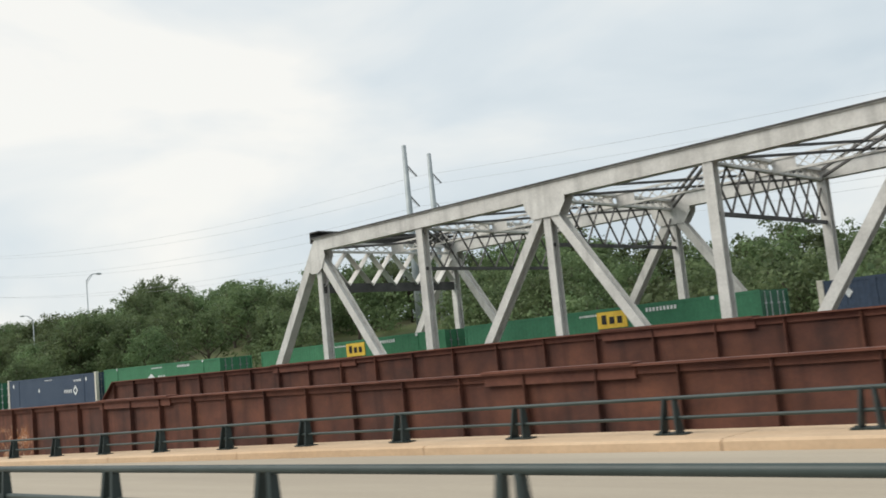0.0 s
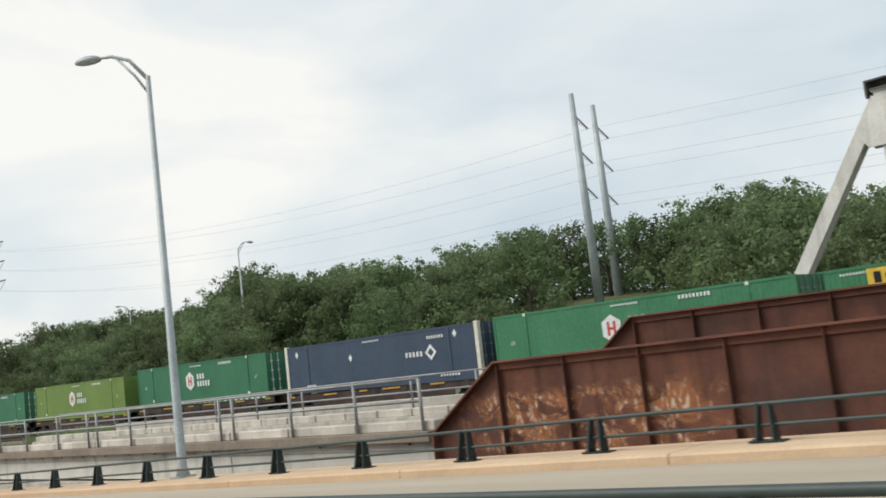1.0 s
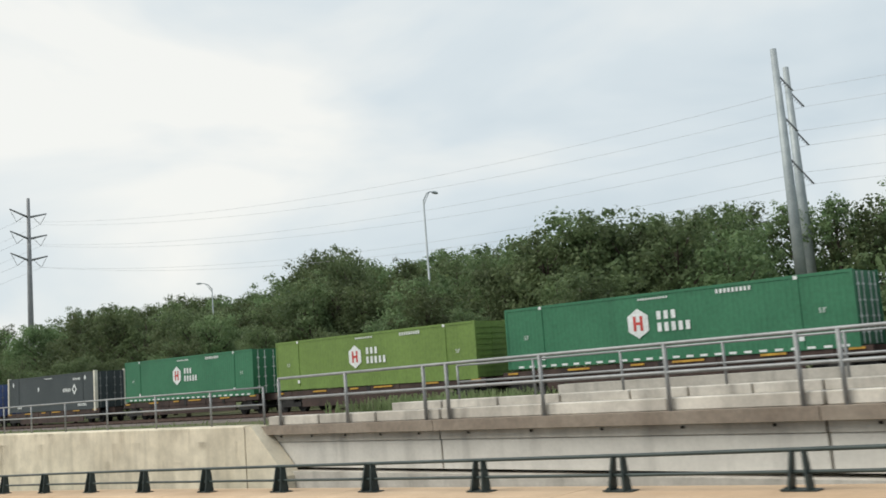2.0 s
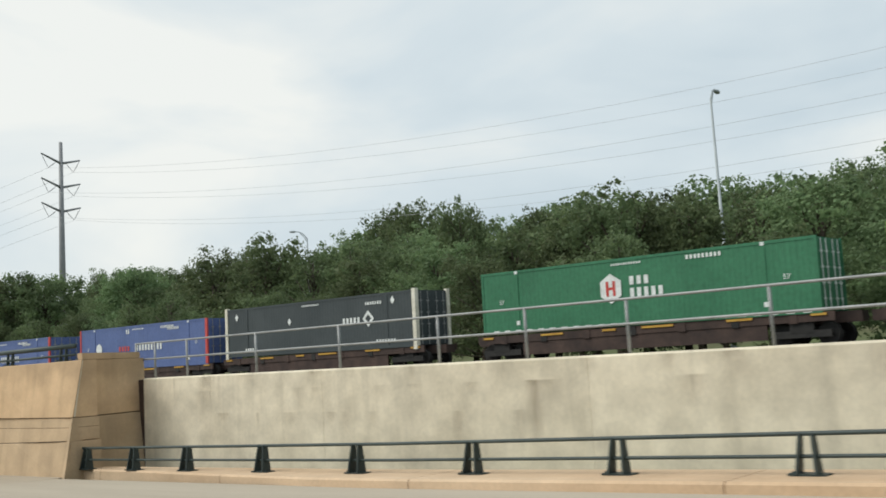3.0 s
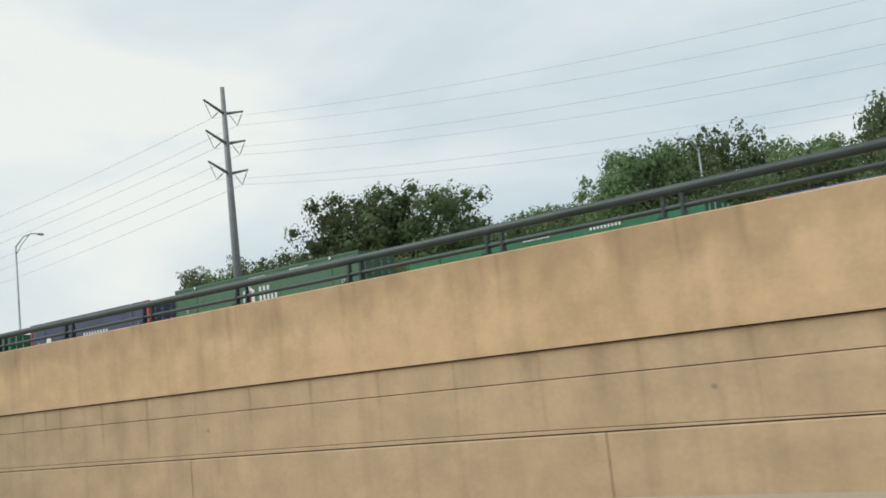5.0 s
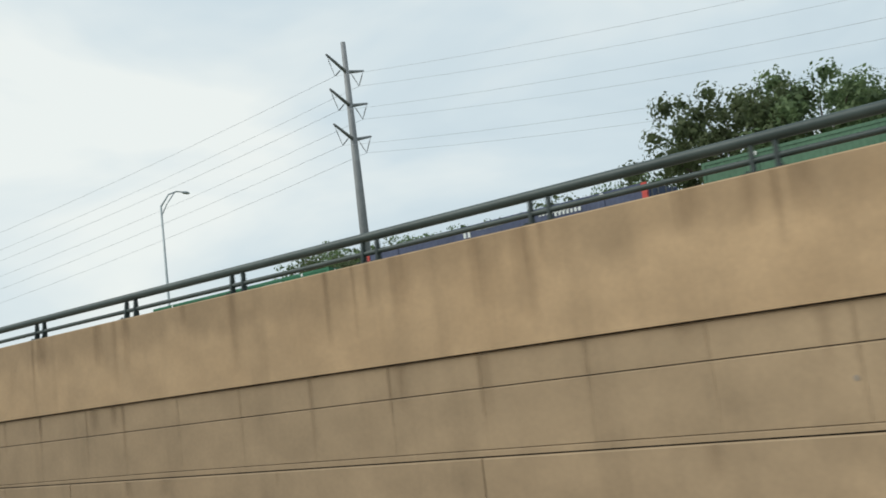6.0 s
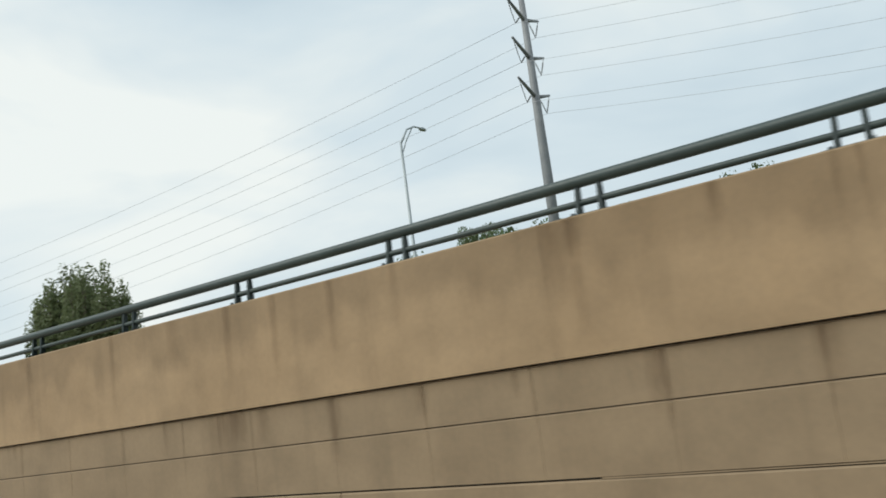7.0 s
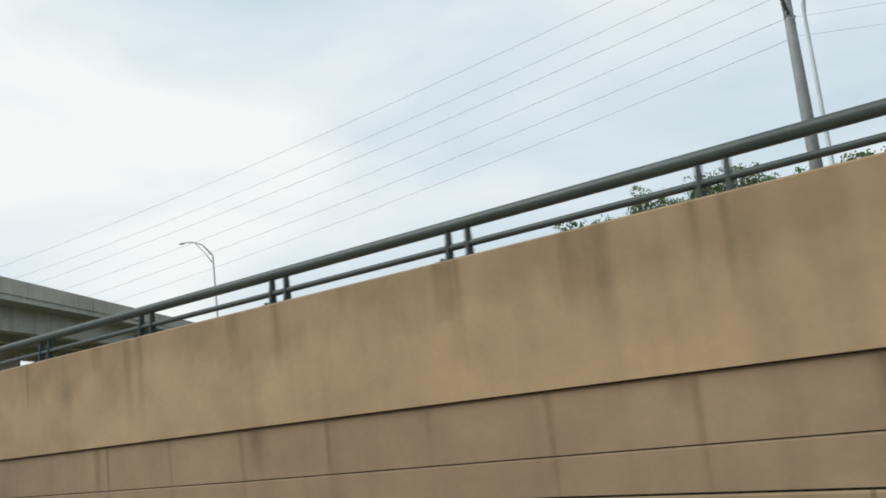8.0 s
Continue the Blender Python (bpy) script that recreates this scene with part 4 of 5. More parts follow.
def container(label, paint, x, y0, y1, z0, z1, logo="hex", posts="", wide=2.6, tilt=0.0):
    """A ribbed steel box from y0 to y1 with its near face at x. Marks are plain shapes."""
    L, H = y1 - y0, z1 - z0
    s = H / 2.9
    W = wide * s
    top = empty("shipping_container", (x + W / 2, (y0 + y1) / 2, z0))
    mat = PAINT[paint]
    # ribbed near side, far side, ends, roof, floor
    bm = bmesh.new()
    n = int(L / (0.23 * s))
    prof = []
    for k in range(n):
        a, b = y0 + 0.12 * s + (L - 0.24 * s) * k / n, y0 + 0.12 * s + (L - 0.24 * s) * (k + 1) / n
        q = (b - a) / 4
        prof += [(a, 0.0), (a + q, 0.0), (a + 1.5 * q, 0.007 * s), (a + 3.5 * q, 0.007 * s)]
    prof.append((y1 - 0.12 * s, 0.0))
    for side, sx in ((x + 0.015, 1), (x + W - 0.015, -1)):
        lo = [bm.verts.new((side + sx * d, y, z0 + 0.14 * s)) for y, d in prof]
        hi = [bm.verts.new((side + sx * d, y, z1 - 0.10 * s)) for y, d in prof]
        for k in range(len(prof) - 1):
            bm.faces.new((lo[k], lo[k + 1], hi[k + 1], hi[k]))
    child(part("side_panel", bm, mat), top)
    bm = bmesh.new()
    box(bm, x + 0.03, x + W - 0.03, y0 + 0.05, y1 - 0.05, z1 - 0.06, z1 - 0.02)
    box(bm, x + 0.03, x + W - 0.03, y0 + 0.05, y1 - 0.05, z0 + 0.05, z0 + 0.12)
    child(part("roof", bm, mat), top)
    bm = bmesh.new()
    r = 0.055 * s
    for yy in (y0 + r, y1 - r):
        for xx in (x + r, x + W - r):
            box(bm, xx - r, xx + r, yy - r, yy + r, z0, z1)
    for yy in (y0 + L * 0.13, y1 - L * 0.13):
        box(bm, x - 0.004, x + 0.03, yy - 0.09 * s, yy + 0.09 * s, z0 + 0.02, z1)
    for xx in (x + 0.03, x + W - 0.03):
        box(bm, xx - 0.03, xx + 0.03, y0 + 2 * r, y1 - 2 * r, z1 - 0.12 * s, z1 + 0.0)
        box(bm, xx - 0.03, xx + 0.03, y0 + 2 * r, y1 - 2 * r, z0, z0 + 0.15 * s)
    child(part("frame", bm, mat), top)
    # far end: bulkhead; near end: doors with rods
    bm = bmesh.new()
    box(bm, x + 2 * r, x + W - 2 * r, y1 - 0.06, y1 - 0.03, z0 + 0.1 * s, z1 - 0.05 * s)
    for k in range(9):
        zz = z0 + (0.3 + 0.28 * k) * s
        box(bm, x + 2 * r, x + W - 2 * r, y1 - 0.03, y1 - 0.005, zz, zz + 0.12 * s)
    child(part("bulkhead", bm, mat), top)
    for k in (0, 1):
        bm = bmesh.new()
        xa = x + 2 * r + (W - 4 * r) / 2 * k
        xb = xa + (W - 4 * r) / 2 - 0.01
        box(bm, xa, xb, y0 + 0.03, y0 + 0.06, z0 + 0.1 * s, z1 - 0.05 * s)
        door = child(part("door", bm, mat), top)
        bm = bmesh.new()
        if paint == "light_green":
            for q in range(9):
                zz = z0 + (0.3 + 0.28 * q) * s
                box(bm, xa, xb, y0 + 0.0, y0 + 0.03, zz, zz + 0.12 * s)
        for q in () if paint == "light_green" else (0.28, 0.72):
            xx = xa + (xb - xa) * q
            tube(bm, [(xx, y0 + 0.01, z0 + 0.1 * s), (xx, y0 + 0.01, z1 - 0.08 * s)], 0.022 * s, 6)
            for zz in (0.5, 1.1, 1.7, 2.3):
                box(bm, xx - 0.09 * s, xx + 0.09 * s, y0 - 0.01, y0 + 0.03, z0 + zz * s, z0 + (zz + 0.07) * s)
        rod = part("slat", bm, mat) if paint == "light_green" else part("lock_rod", bm, M_WHITE if paint == "dark_green" else M_RAILGREY, label="galvanised lock rods")
        rod.parent = door
    # markings on the near side
    xm = x - 0.008
    bm = bmesh.new()
    zc = z0 + H * 0.56
    if logo == "hex":
        yc = y0 + L * 0.555
        R = 0.60 * s
        poly(bm, [(yc + R * math.sin(k * math.tau / 6) * 1.0, zc + R * 1.08 * math.cos(k * math.tau / 6)) for k in range(6)], xm)
        for zz, ww, hh, n in ((zc + 0.10 * s, 1.05 * s, 0.36 * s, 3), (zc - 0.42 * s, 1.7 * s, 0.38 * s, 5)):
            bars(bm, xm, yc - 0.95 * s, zz, ww, hh, n)
    elif logo == "diamond":
        yc = y0 + L * 0.215
        for a in range(4):
            t0, t1 = a * math.tau / 4, (a + 1) * math.tau / 4
            p = [(math.sin(t0), math.cos(t0)), (math.sin(t1), math.cos(t1))]
            R, r2 = 0.44 * s, 0.23 * s
            poly(bm, [(yc + p[0][0] * R, zc + p[0][1] * R), (yc + p[1][0] * R, zc + p[1][1] * R), (yc + p[1][0] * r2, zc + p[1][1] * r2), (yc + p[0][0] * r2, zc + p[0][1] * r2)], xm)
        bars(bm, xm, yc + 2.0 * s, zc - 0.17 * s, 1.45 * s, 0.28 * s, 5)
        bars(bm, xm, yc + 0.2 * s, zc + 0.72 * s, 1.3 * s, 0.16 * s, 7)
        for yy, zz in ((y0 + L * 0.62, zc + 0.2 * s), (y1 - L * 0.07, zc + 0.75 * s), (y0 + L * 0.1, zc + 0.85 * s)):
            poly(bm, [(yy + 0.16 * s * math.sin(a), zz + 0.22 * s * math.cos(a)) for a in (0, 1.57, 3.14, 4.71)], xm)
        bars(bm, xm, y0 + L * 0.18, z0 + 0.28 * s, 1.5 * s, 0.2 * s, 7)
        bars(bm, xm, y1 - L * 0.12, z0 + 0.28 * s, 0.9 * s, 0.2 * s, 4)
    elif logo == "word":
        bars(bm, xm, y0 + L * 0.52, zc - 0.45 * s, 3.3 * s, 0.46 * s, 9)
        poly(bm, [(y1 - L * 0.17 + 0.42 * s * math.sin(a * 0.785), zc - 0.2 * s + 0.42 * s * math.cos(a * 0.785)) for a in range(8)], xm)
        bars(bm, xm, y0 + L * 0.6, zc + 0.75 * s, 0.5 * s, 0.3 * s, 2)
        bars(bm, xm, y0 + L * 0.28, zc + 0.78 * s, 1.4 * s, 0.16 * s, 7)
    # length figures, number rows, corner plates
    bars(bm, xm, y0 + L * 0.55, z1 - 0.30 * s, 1.5 * s, 0.09 * s, 12)
    if logo != "diamond":
        bars(bm, xm, y0 + L * 0.33, z1 - 0.36 * s, 1.6 * s, 0.17 * s, 9)
        for yy in (y1 - L * 0.13, y0 + L * 0.13):
            poly(bm, ((yy + 0.08 * s, z1 - 0.17 * s), (yy - 0.08 * s, z1 - 0.17 * s), (yy - 0.08 * s, z1 - 0.03 * s), (yy + 0.08 * s, z1 - 0.03 * s)), xm)
            poly(bm, ((yy + 0.1 * s, z0 + 0.55 * s), (yy - 0.1 * s, z0 + 0.55 * s), (yy - 0.1 * s, z0 + 0.36 * s), (yy + 0.1 * s, z0 + 0.36 * s)), xm)
    if paint == "dark_green":
        k = y0 + 0.3
        while k < y1 - 0.5:
            poly(bm, ((k + 0.24, z0 + 0.03), (k, z0 + 0.03), (k, z0 + 0.10), (k + 0.24, z0 + 0.10)), xm)
            k += 0.48
    tagged(child(part("marking", bm, M_WHITE, label="white painted marks"), top), kind="stuff")
    if logo != "diamond" and logo != "none":
        for yy in (y1 - L * 0.075, y0 + L * 0.075):
            cu = bpy.data.curves.new("length_mark", 'FONT')
            cu.body, cu.size, cu.align_x = "53'", 0.27 * s, 'CENTER'
            cu.materials.append(M_WHITE)
            ob = new("length_mark", cu)
            ob.matrix_world = Matrix(((0, 0, -1, xm), (-1, 0, 0, yy), (0, 1, 0, zc - 0.25 * s), (0, 0, 0, 1)))
            m = ob.matrix_world.copy()
            ob.parent = top
            ob.matrix_parent_inverse = Matrix.Translation(-top.location)
            ob.matrix_basis = m
    if logo == "hex":
        bm = bmesh.new()
        yc = y0 + L * 0.555
        for q in (-1, 1):
            poly(bm, ((yc + q * 0.17 * s + 0.07 * s, zc - 0.32 * s), (yc + q * 0.17 * s - 0.07 * s, zc - 0.32 * s), (yc + q * 0.17 * s - 0.07 * s, zc + 0.32 * s), (yc + q * 0.17 * s + 0.07 * s, zc + 0.32 * s)), xm - 0.006)
        poly(bm, ((yc + 0.1 * s, zc - 0.06 * s), (yc - 0.1 * s, zc - 0.06 * s), (yc - 0.1 * s, zc + 0.06 * s), (yc + 0.1 * s, zc + 0.06 * s)), xm - 0.006)
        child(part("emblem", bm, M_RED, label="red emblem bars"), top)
    if logo == "word":
        bm = bmesh.new()
        bars(bm, xm, y0 + L * 0.66, zc - 0.42 * s, 1.5 * s, 0.32 * s, 4)
        tagged(child(part("red_mark", bm, M_RED, label="faded red lettering bars"), top), kind="stuff")
        bm = bmesh.new()
        box(bm, x - 0.012, x + 0.06, y0 - 0.012, y0 + 0.16, z0 + 0.05, z1 + 0.004)
        child(part("edge_post", bm, M_RED, label="red painted edge"), top)
        bm = bmesh.new()
        box(bm, x - 0.012, x + 0.06, y1 - 0.12, y1 + 0.012, z0 + 0.05, z1 + 0.004)
        child(part("edge_post", bm, M_RED, label="red painted edge"), top)
    for c in posts:
        yy = y0 - 0.02 if c == "r" else y1 - 0.20 * s
        bm = bmesh.new()
        box(bm, x - 0.02, x + 0.16, yy, yy + 0.24 * s, z0 - 0.1, z1 + 0.05)
        child(part("corner_post", bm, M_CREAM, label="cream painted corner post"), top)
        if c == "r":
            bm = bmesh.new()
            box(bm, x + W - 0.14, x + W + 0.02, yy, yy + 0.2 * s, z0 - 0.1, z1 + 0.05)
            child(part("corner_post", bm, M_CREAM, label="cream painted corner post"), top)
    top.rotation_euler.x = tilt
    tagged(top, label, "container", group="containers on the train")
    return top


def wheelset(y, x, z, s):
    bm = bmesh.new()
    for xx in (x, x + 1.1):
        tube(bm, [(xx - 0.05, y, z + 0.42 * s), (xx + 0.05, y, z + 0.42 * s)], 0.42 * s, 18)
        tube(bm, [(xx + 0.05, y, z + 0.42 * s), (xx + 0.08, y, z + 0.42 * s)], 0.47 * s, 18)
    tube(bm, [(x, y, z + 0.42 * s), (x + 1.1, y, z + 0.42 * s)], 0.08, 8)
    return bm


def flatcar(x, y0, y1, deck, rail, s, wide):
    """Spine car below a container: sills, cross bolsters, bogies, ladder and yellow marks."""
    top = empty("container_car", (x + wide / 2, (y0 + y1) / 2, rail))
    for xa, xb, ya, yb, lo, hi, name in ((x + 0.02, x + 0.10, y0 - 0.3, y1 + 0.3, 0.36, 0.02, "side_sill"),
                                         (x + wide - 0.1, x + wide - 0.02, y0 - 0.3, y1 + 0.3, 0.32, 0.02, "side_sill"),
                                         (x + 0.05, x + 0.09, y0 + 2.2 * s, y1 - 2.2 * s, 0.95, 0.36, "skirt"),
                                         (x + wide / 2 - 0.25, x + wide / 2 + 0.25, y0 - 0.8, y1 + 0.8, 0.45, 0.04, "centre_sill")):
        bm = bmesh.new()
        box(bm, xa, xb, ya, yb, deck - lo * s, deck - hi * s)
        child(part(name, bm, M_CARFRAME), top)
    n = 7
    for k in range(n):
        y = y0 + (y1 - y0) * (k + 0.5) / n
        bm = bmesh.new()
        box(bm, x + 0.0, x + wide, y - 0.12, y + 0.12, deck - 0.40 * s, deck - 0.015)
        child(part("bolster", bm, M_DARK if k % 2 else M_CARFRAME), top)
    for yb in (y0 + 0.9 * s, y1 - 0.9 * s):
        bm = bmesh.new()
        for xx in (x + 0.16, x + wide - 0.26):
            beam(bm, (xx, yb - 1.1 * s, rail + 0.45 * s), (xx, yb + 1.1 * s, rail + 0.45 * s), 0.12, 0.2)
            beam(bm, (xx, yb - 0.45 * s, rail + 0.70 * s), (xx, yb + 0.45 * s, rail + 0.70 * s), 0.14, 0.3)
        beam(bm, (x + 0.16, yb, rail + 0.6 * s), (x + wide - 0.26, yb, rail + 0.6 * s), 0.3, 0.2)
        bogie = child(part("bogie", bm, M_DARK), top)
        for q in (-0.88, 0.88):
            part("wheel", wheelset(yb + q * s, x + 0.36, rail, s), M_DARK, bogie)
    for yy, ww in ((y0 - 0.1, 0.45), (y0 + (y1 - y0) * 0.17, 0.8), (y0 + (y1 - y0) * 0.38, 1.1), (y0 + (y1 - y0) * 0.55, 0.5), (y0 + (y1 - y0) * 0.72, 0.9), (y1 - 0.4, 0.45)):
        bm = bmesh.new()
        box(bm, x - 0.015, x + 0.03, yy, yy + ww, deck - 0.15 * s, deck - 0.06 * s)
        child(part("yellow_mark", bm, M_YELLOW, label="yellow safety mark"), top)
    tagged(top, "grimy brown steel container car on its wheels", "rail car", group="cars of the train")


def build_train():
    near = (
        ("green shipping container with a hexagon emblem", "green", 27.62, 41.9, 53.9, 1.13, "hex", ""),
        ("navy shipping container with cream corner posts", "navy", 27.48, 54.6, 66.95, 1.18, "diamond", "rl"),
        ("green shipping container with a hexagon emblem", "dark_green", 27.25, 68.25, 80.8, 1.27, "hex", ""),
        ("lime green shipping container with a hexagon emblem", "light_green", 27.08, 82.15, 94.4, 1.17, "hex", ""),
        ("dark green shipping container with white lock rods", "dark_green", 27.08, 96.25, 108.3, 1.18, "hex", ""),
        ("charcoal shipping container with cream corner posts", "charcoal", 26.86, 111.4, 123.4, 1.07, "diamond", "rl"),
        ("blue shipping container with a red edge", "blue", 26.66, 124.6, 136.5, 0.95, "word", ""),
        ("blue shipping container with a red edge", "blue", 26.45, 139.6, 151.5, 0.95, "word", ""),
        ("dark green shipping container half hidden by the wall", "dark_green", 26.3, 153.3, 165.3, 1.4, "hex", ""),
        ("faded green shipping container half hidden by the wall", "faded_green", 25.6, 167.1, 179.3, 2.2, "hex", ""),
        ("slate blue shipping container with a red edge", "slate_blue", 25.2, 180.9, 192.6, 2.14, "word", ""),
        ("dark green shipping container at the far end of the train", "dark_green", 24.9, 194.4, 206.4, 2.0, "hex", ""),
    )
    for label, paint, x, y0, y1, zt, logo, posts in near:
        container(label, paint, x, y0, y1, zt - 2.15, zt, logo, posts, tilt=0.010)
        flatcar(x + 0.02, y0, y1, zt - 2.16, -1.92, 0.75, 1.93)
    inner = (
        ("green shipping container inside the truss bridge", "green", 35.6, 52.0),
        ("green shipping container inside the truss bridge", "dark_green", 17.9, 34.2),
        ("navy shipping container inside the truss bridge", "navy", -0.6, 15.5),
        ("green shipping container inside the truss bridge", "green", -18, -1.9),
    )
    for label, paint, y0, y1 in inner:
        container(label, paint, 37.4, y0, y1, -1.45, 1.45, "none" if paint != "navy" else "diamond", "l" if paint == "navy" else "")
        bm = bmesh.new()
        box(bm, 37.385, 37.43, y0 + 6.4, y0 + 8.0, 0.55, 1.30)
        if paint != "navy":
            sign = part("placard", bm, M_PLACARD)
            tagged(sign, "yellow rectangular placard with dark bars on a green container", "placard")
            for k in range(3):
                bm = bmesh.new()
                yk = y0 + 7.75 - 0.42 * k
                box(bm, 37.375, 37.386, yk - 0.26, yk, 0.74, 1.06 if k else 1.16)
                part("bar", bm, M_DARK, sign)
        else:
            bm.free()
        flatcar(37.44, y0, y1, -1.47, -2.55, 1.0, 2.5)
    # track
    path = [(-60, 38.6, -1.92), (42, 28.6, -1.92), (60, 28.4, -1.92), (100, 28.0, -1.92), (130, 27.6, -1.92), (176, 26.5, -1.92), (260, 24, -1.92), (330, 21, -1.92)]
    track = empty("railway_track", (28, 90, -2.0))
    for off in (-0.72, 0.72):
        bm = bmesh.new()
        ys = frange(48, 330, 94)
        pts = [(lerp([(a, b) for a, b, c in path], y) + off, y, lerp([(a, c) for a, b, c in path], y) - 0.08) for y in ys]
        for a, b in zip(pts, pts[1:]):
            beam(bm, a, b, 0.07, 0.16)
        child(part("rail", bm, M_RAILSTEEL), track)
    bm = bmesh.new()
    for k in range(200):
        y = 55 + 0.6 * k
        x = lerp([(a, b) for a, b, c in path], y)
        box(bm, x - 1.3, x + 1.3, y - 0.11, y + 0.11, -2.14, -2.04)
    sl = child(part("sleepers", bm, M_CARFRAME), track)
    tagged(sl, kind="stuff")
    tagged(track, "rusty steel railway track on dark ballast", "track", kind="structure")
    bm, rows = bmesh.new(), []
    for y in frange(50, 330, 70):
        x = lerp([(a, b) for a, b, c in path], y)
        rows.append([bm.verts.new((x + o, y, z + 0.02 * random.random())) for o, z in ((-3.6, -2.3), (-2.0, -2.09), (2.0, -2.09), (3.6, -2.3))])
    for a, b in zip(rows, rows[1:]):
        for i in range(3):
            bm.faces.new((a[i], a[i + 1], b[i + 1], b[i]))
    tagged(part("ballast", bm, M_GRAVEL), "dark gravel ballast under the railway track", "ballast", kind="structure")


# ---------------------------------------------------------------- poles, lamps, wires, sign
def street_lamp(label, x, y, z0, z1, arm, reach, r=0.11, mat=M_POLE):
    """Tapered pole with a trussed arm; arm is the direction (x, y) in which it reaches."""
    top = empty("street_lamp", (x, y, z0))
    d = Vector((arm[0], arm[1], 0)).normalized()
    bm = bmesh.new()
    tube(bm, [(x, y, z0), (x, y, z0 + 0.3), (x, y, z1)], [r * 1.6, r, r * 0.55], 12)
    child(part("pole", bm, mat, smooth=True), top)
    bm = bmesh.new()
    box(bm, x - r * 2, x + r * 2, y - r * 2, y + r * 2, z0 - 0.1, z0 + 0.04)
    child(part("base_plate", bm, mat), top)
    bm = bmesh.new()
    p = Vector((x, y, z1 - 0.1))
    up = Vector((0, 0, 1))
    tube(bm, [p, p + d * reach * 0.35 + up * reach * 0.42, p + d * reach * 0.7 + up * reach * 0.56, p + d * reach + up * reach * 0.58], [r * 0.5, r * 0.42, r * 0.4, r * 0.35], 8)
    q = p - up * reach * 0.28
    tube(bm, [q, p + d * reach * 0.25 + up * reach * 0.1, p + d * reach * 0.6 + up * reach * 0.5], [r * 0.3, r * 0.3, r * 0.3], 6)
    child(part("arm", bm, mat, smooth=True), top)
    bm = bmesh.new()
    h = p + d * (reach + 0.3) + up * reach * 0.56
    bmesh.ops.create_uvsphere(bm, u_segments=12, v_segments=8, radius=0.36)
    for v in bm.verts:
        v.co = Vector((v.co.x * 0.5, v.co.y * 1.25, v.co.z * (0.45 if v.co.z > 0 else 0.3)))
    ang = math.atan2(-d.x, d.y)
    bmesh.ops.transform(bm, matrix=Matrix.Translation(h) @ Matrix.Rotation(ang, 4, 'Z'), verts=bm.verts)
    child(part("lamp_head", bm, mat, smooth=True), top)
    tagged(top, label, "street lamp", group="street lamps")


def twin_pole(x, y, z0, z1, label):
    top = empty("utility_pole", (x, y, z0))
    bm = bmesh.new()
    tube(bm, [(x, y, z0), (x, y, (z0 + z1) / 2), (x, y, z1)], [0.66, 0.53, 0.34], 14)
    child(part("shaft", bm, M_POLE, smooth=True), top)
    tips = []
    for dz in (5.0, 9.6, 14.2):
        bm = bmesh.new()
        a = Vector((x, y, z1 - dz + 1.6))
        t = a + Vector((1.0, -1.2, -1.5))
        tube(bm, [a + Vector((0.2, -0.25, 0.2)), t], [0.10, 0.10], 8)
        for k in range(5):
            c = a.lerp(t, 0.25 + 0.15 * k)
            tube(bm, [c, c + Vector((0.03, -0.04, -0.05))], 0.17, 8)
        child(part("insulator", bm, M_DKPOLE, smooth=True), top)
        tips.append(t)
    tagged(top, label, "utility pole", group="twin steel poles")
    return tips


def pylon(x, y, z0, z1):
    top = empty("transmission_pole", (x, y, z0))
    bm = bmesh.new()
    tube(bm, [(x, y, z0), (x, y, 20), (x, y, z1)], [0.66, 0.54, 0.31], 14)
    child(part("shaft", bm, M_DKPOLE, smooth=True), top)
    left, right = [], []
    d = Vector((0.968, 0.25, 0))
    for z in (38.5, 34.1, 29.7):
        for s, out in ((-1, left), (1, right)):
            bm = bmesh.new()
            a = Vector((x, y, z - 1.1))
            b = a + d * s * 4.3 + Vector((0, 0, 1.2))
            tube(bm, [a, b], [0.24, 0.14], 8)
            child(part("cross_arm", bm, M_DKPOLE, smooth=True), top)
            low = a + d * s * 2.8 + Vector((0, 0, -1.2))
            bm = bmesh.new()
            for e in (a + d * s * 1.0 + Vector((0, 0, 0.2)), b):
                tube(bm, [e, low], [0.035, 0.035], 6)
                for k in range(7):
                    c = e.lerp(low, 0.3 + 0.09 * k)
                    tube(bm, [c, c.lerp(low, 0.04)], 0.09, 6)
            child(part("insulator", bm, M_DKPOLE, smooth=True), top)
            out.append(low)
    tagged(top, "tall steel transmission pole with three cross arms", "power pole")
    return left, right


def wire(a, b, sag, r=0.018):
    a, b = Vector(a), Vector(b)
    pts = [a.lerp(b, k / 24) - Vector((0, 0, sag * 4 * (k / 24) * (1 - k / 24))) for k in range(25)]
    bm = bmesh.new()
    tube(bm, pts, r, 5)
    tagged(part("power_line", bm, M_WIRE, smooth=True), "thin grey overhead power line", "power line", group="power lines")


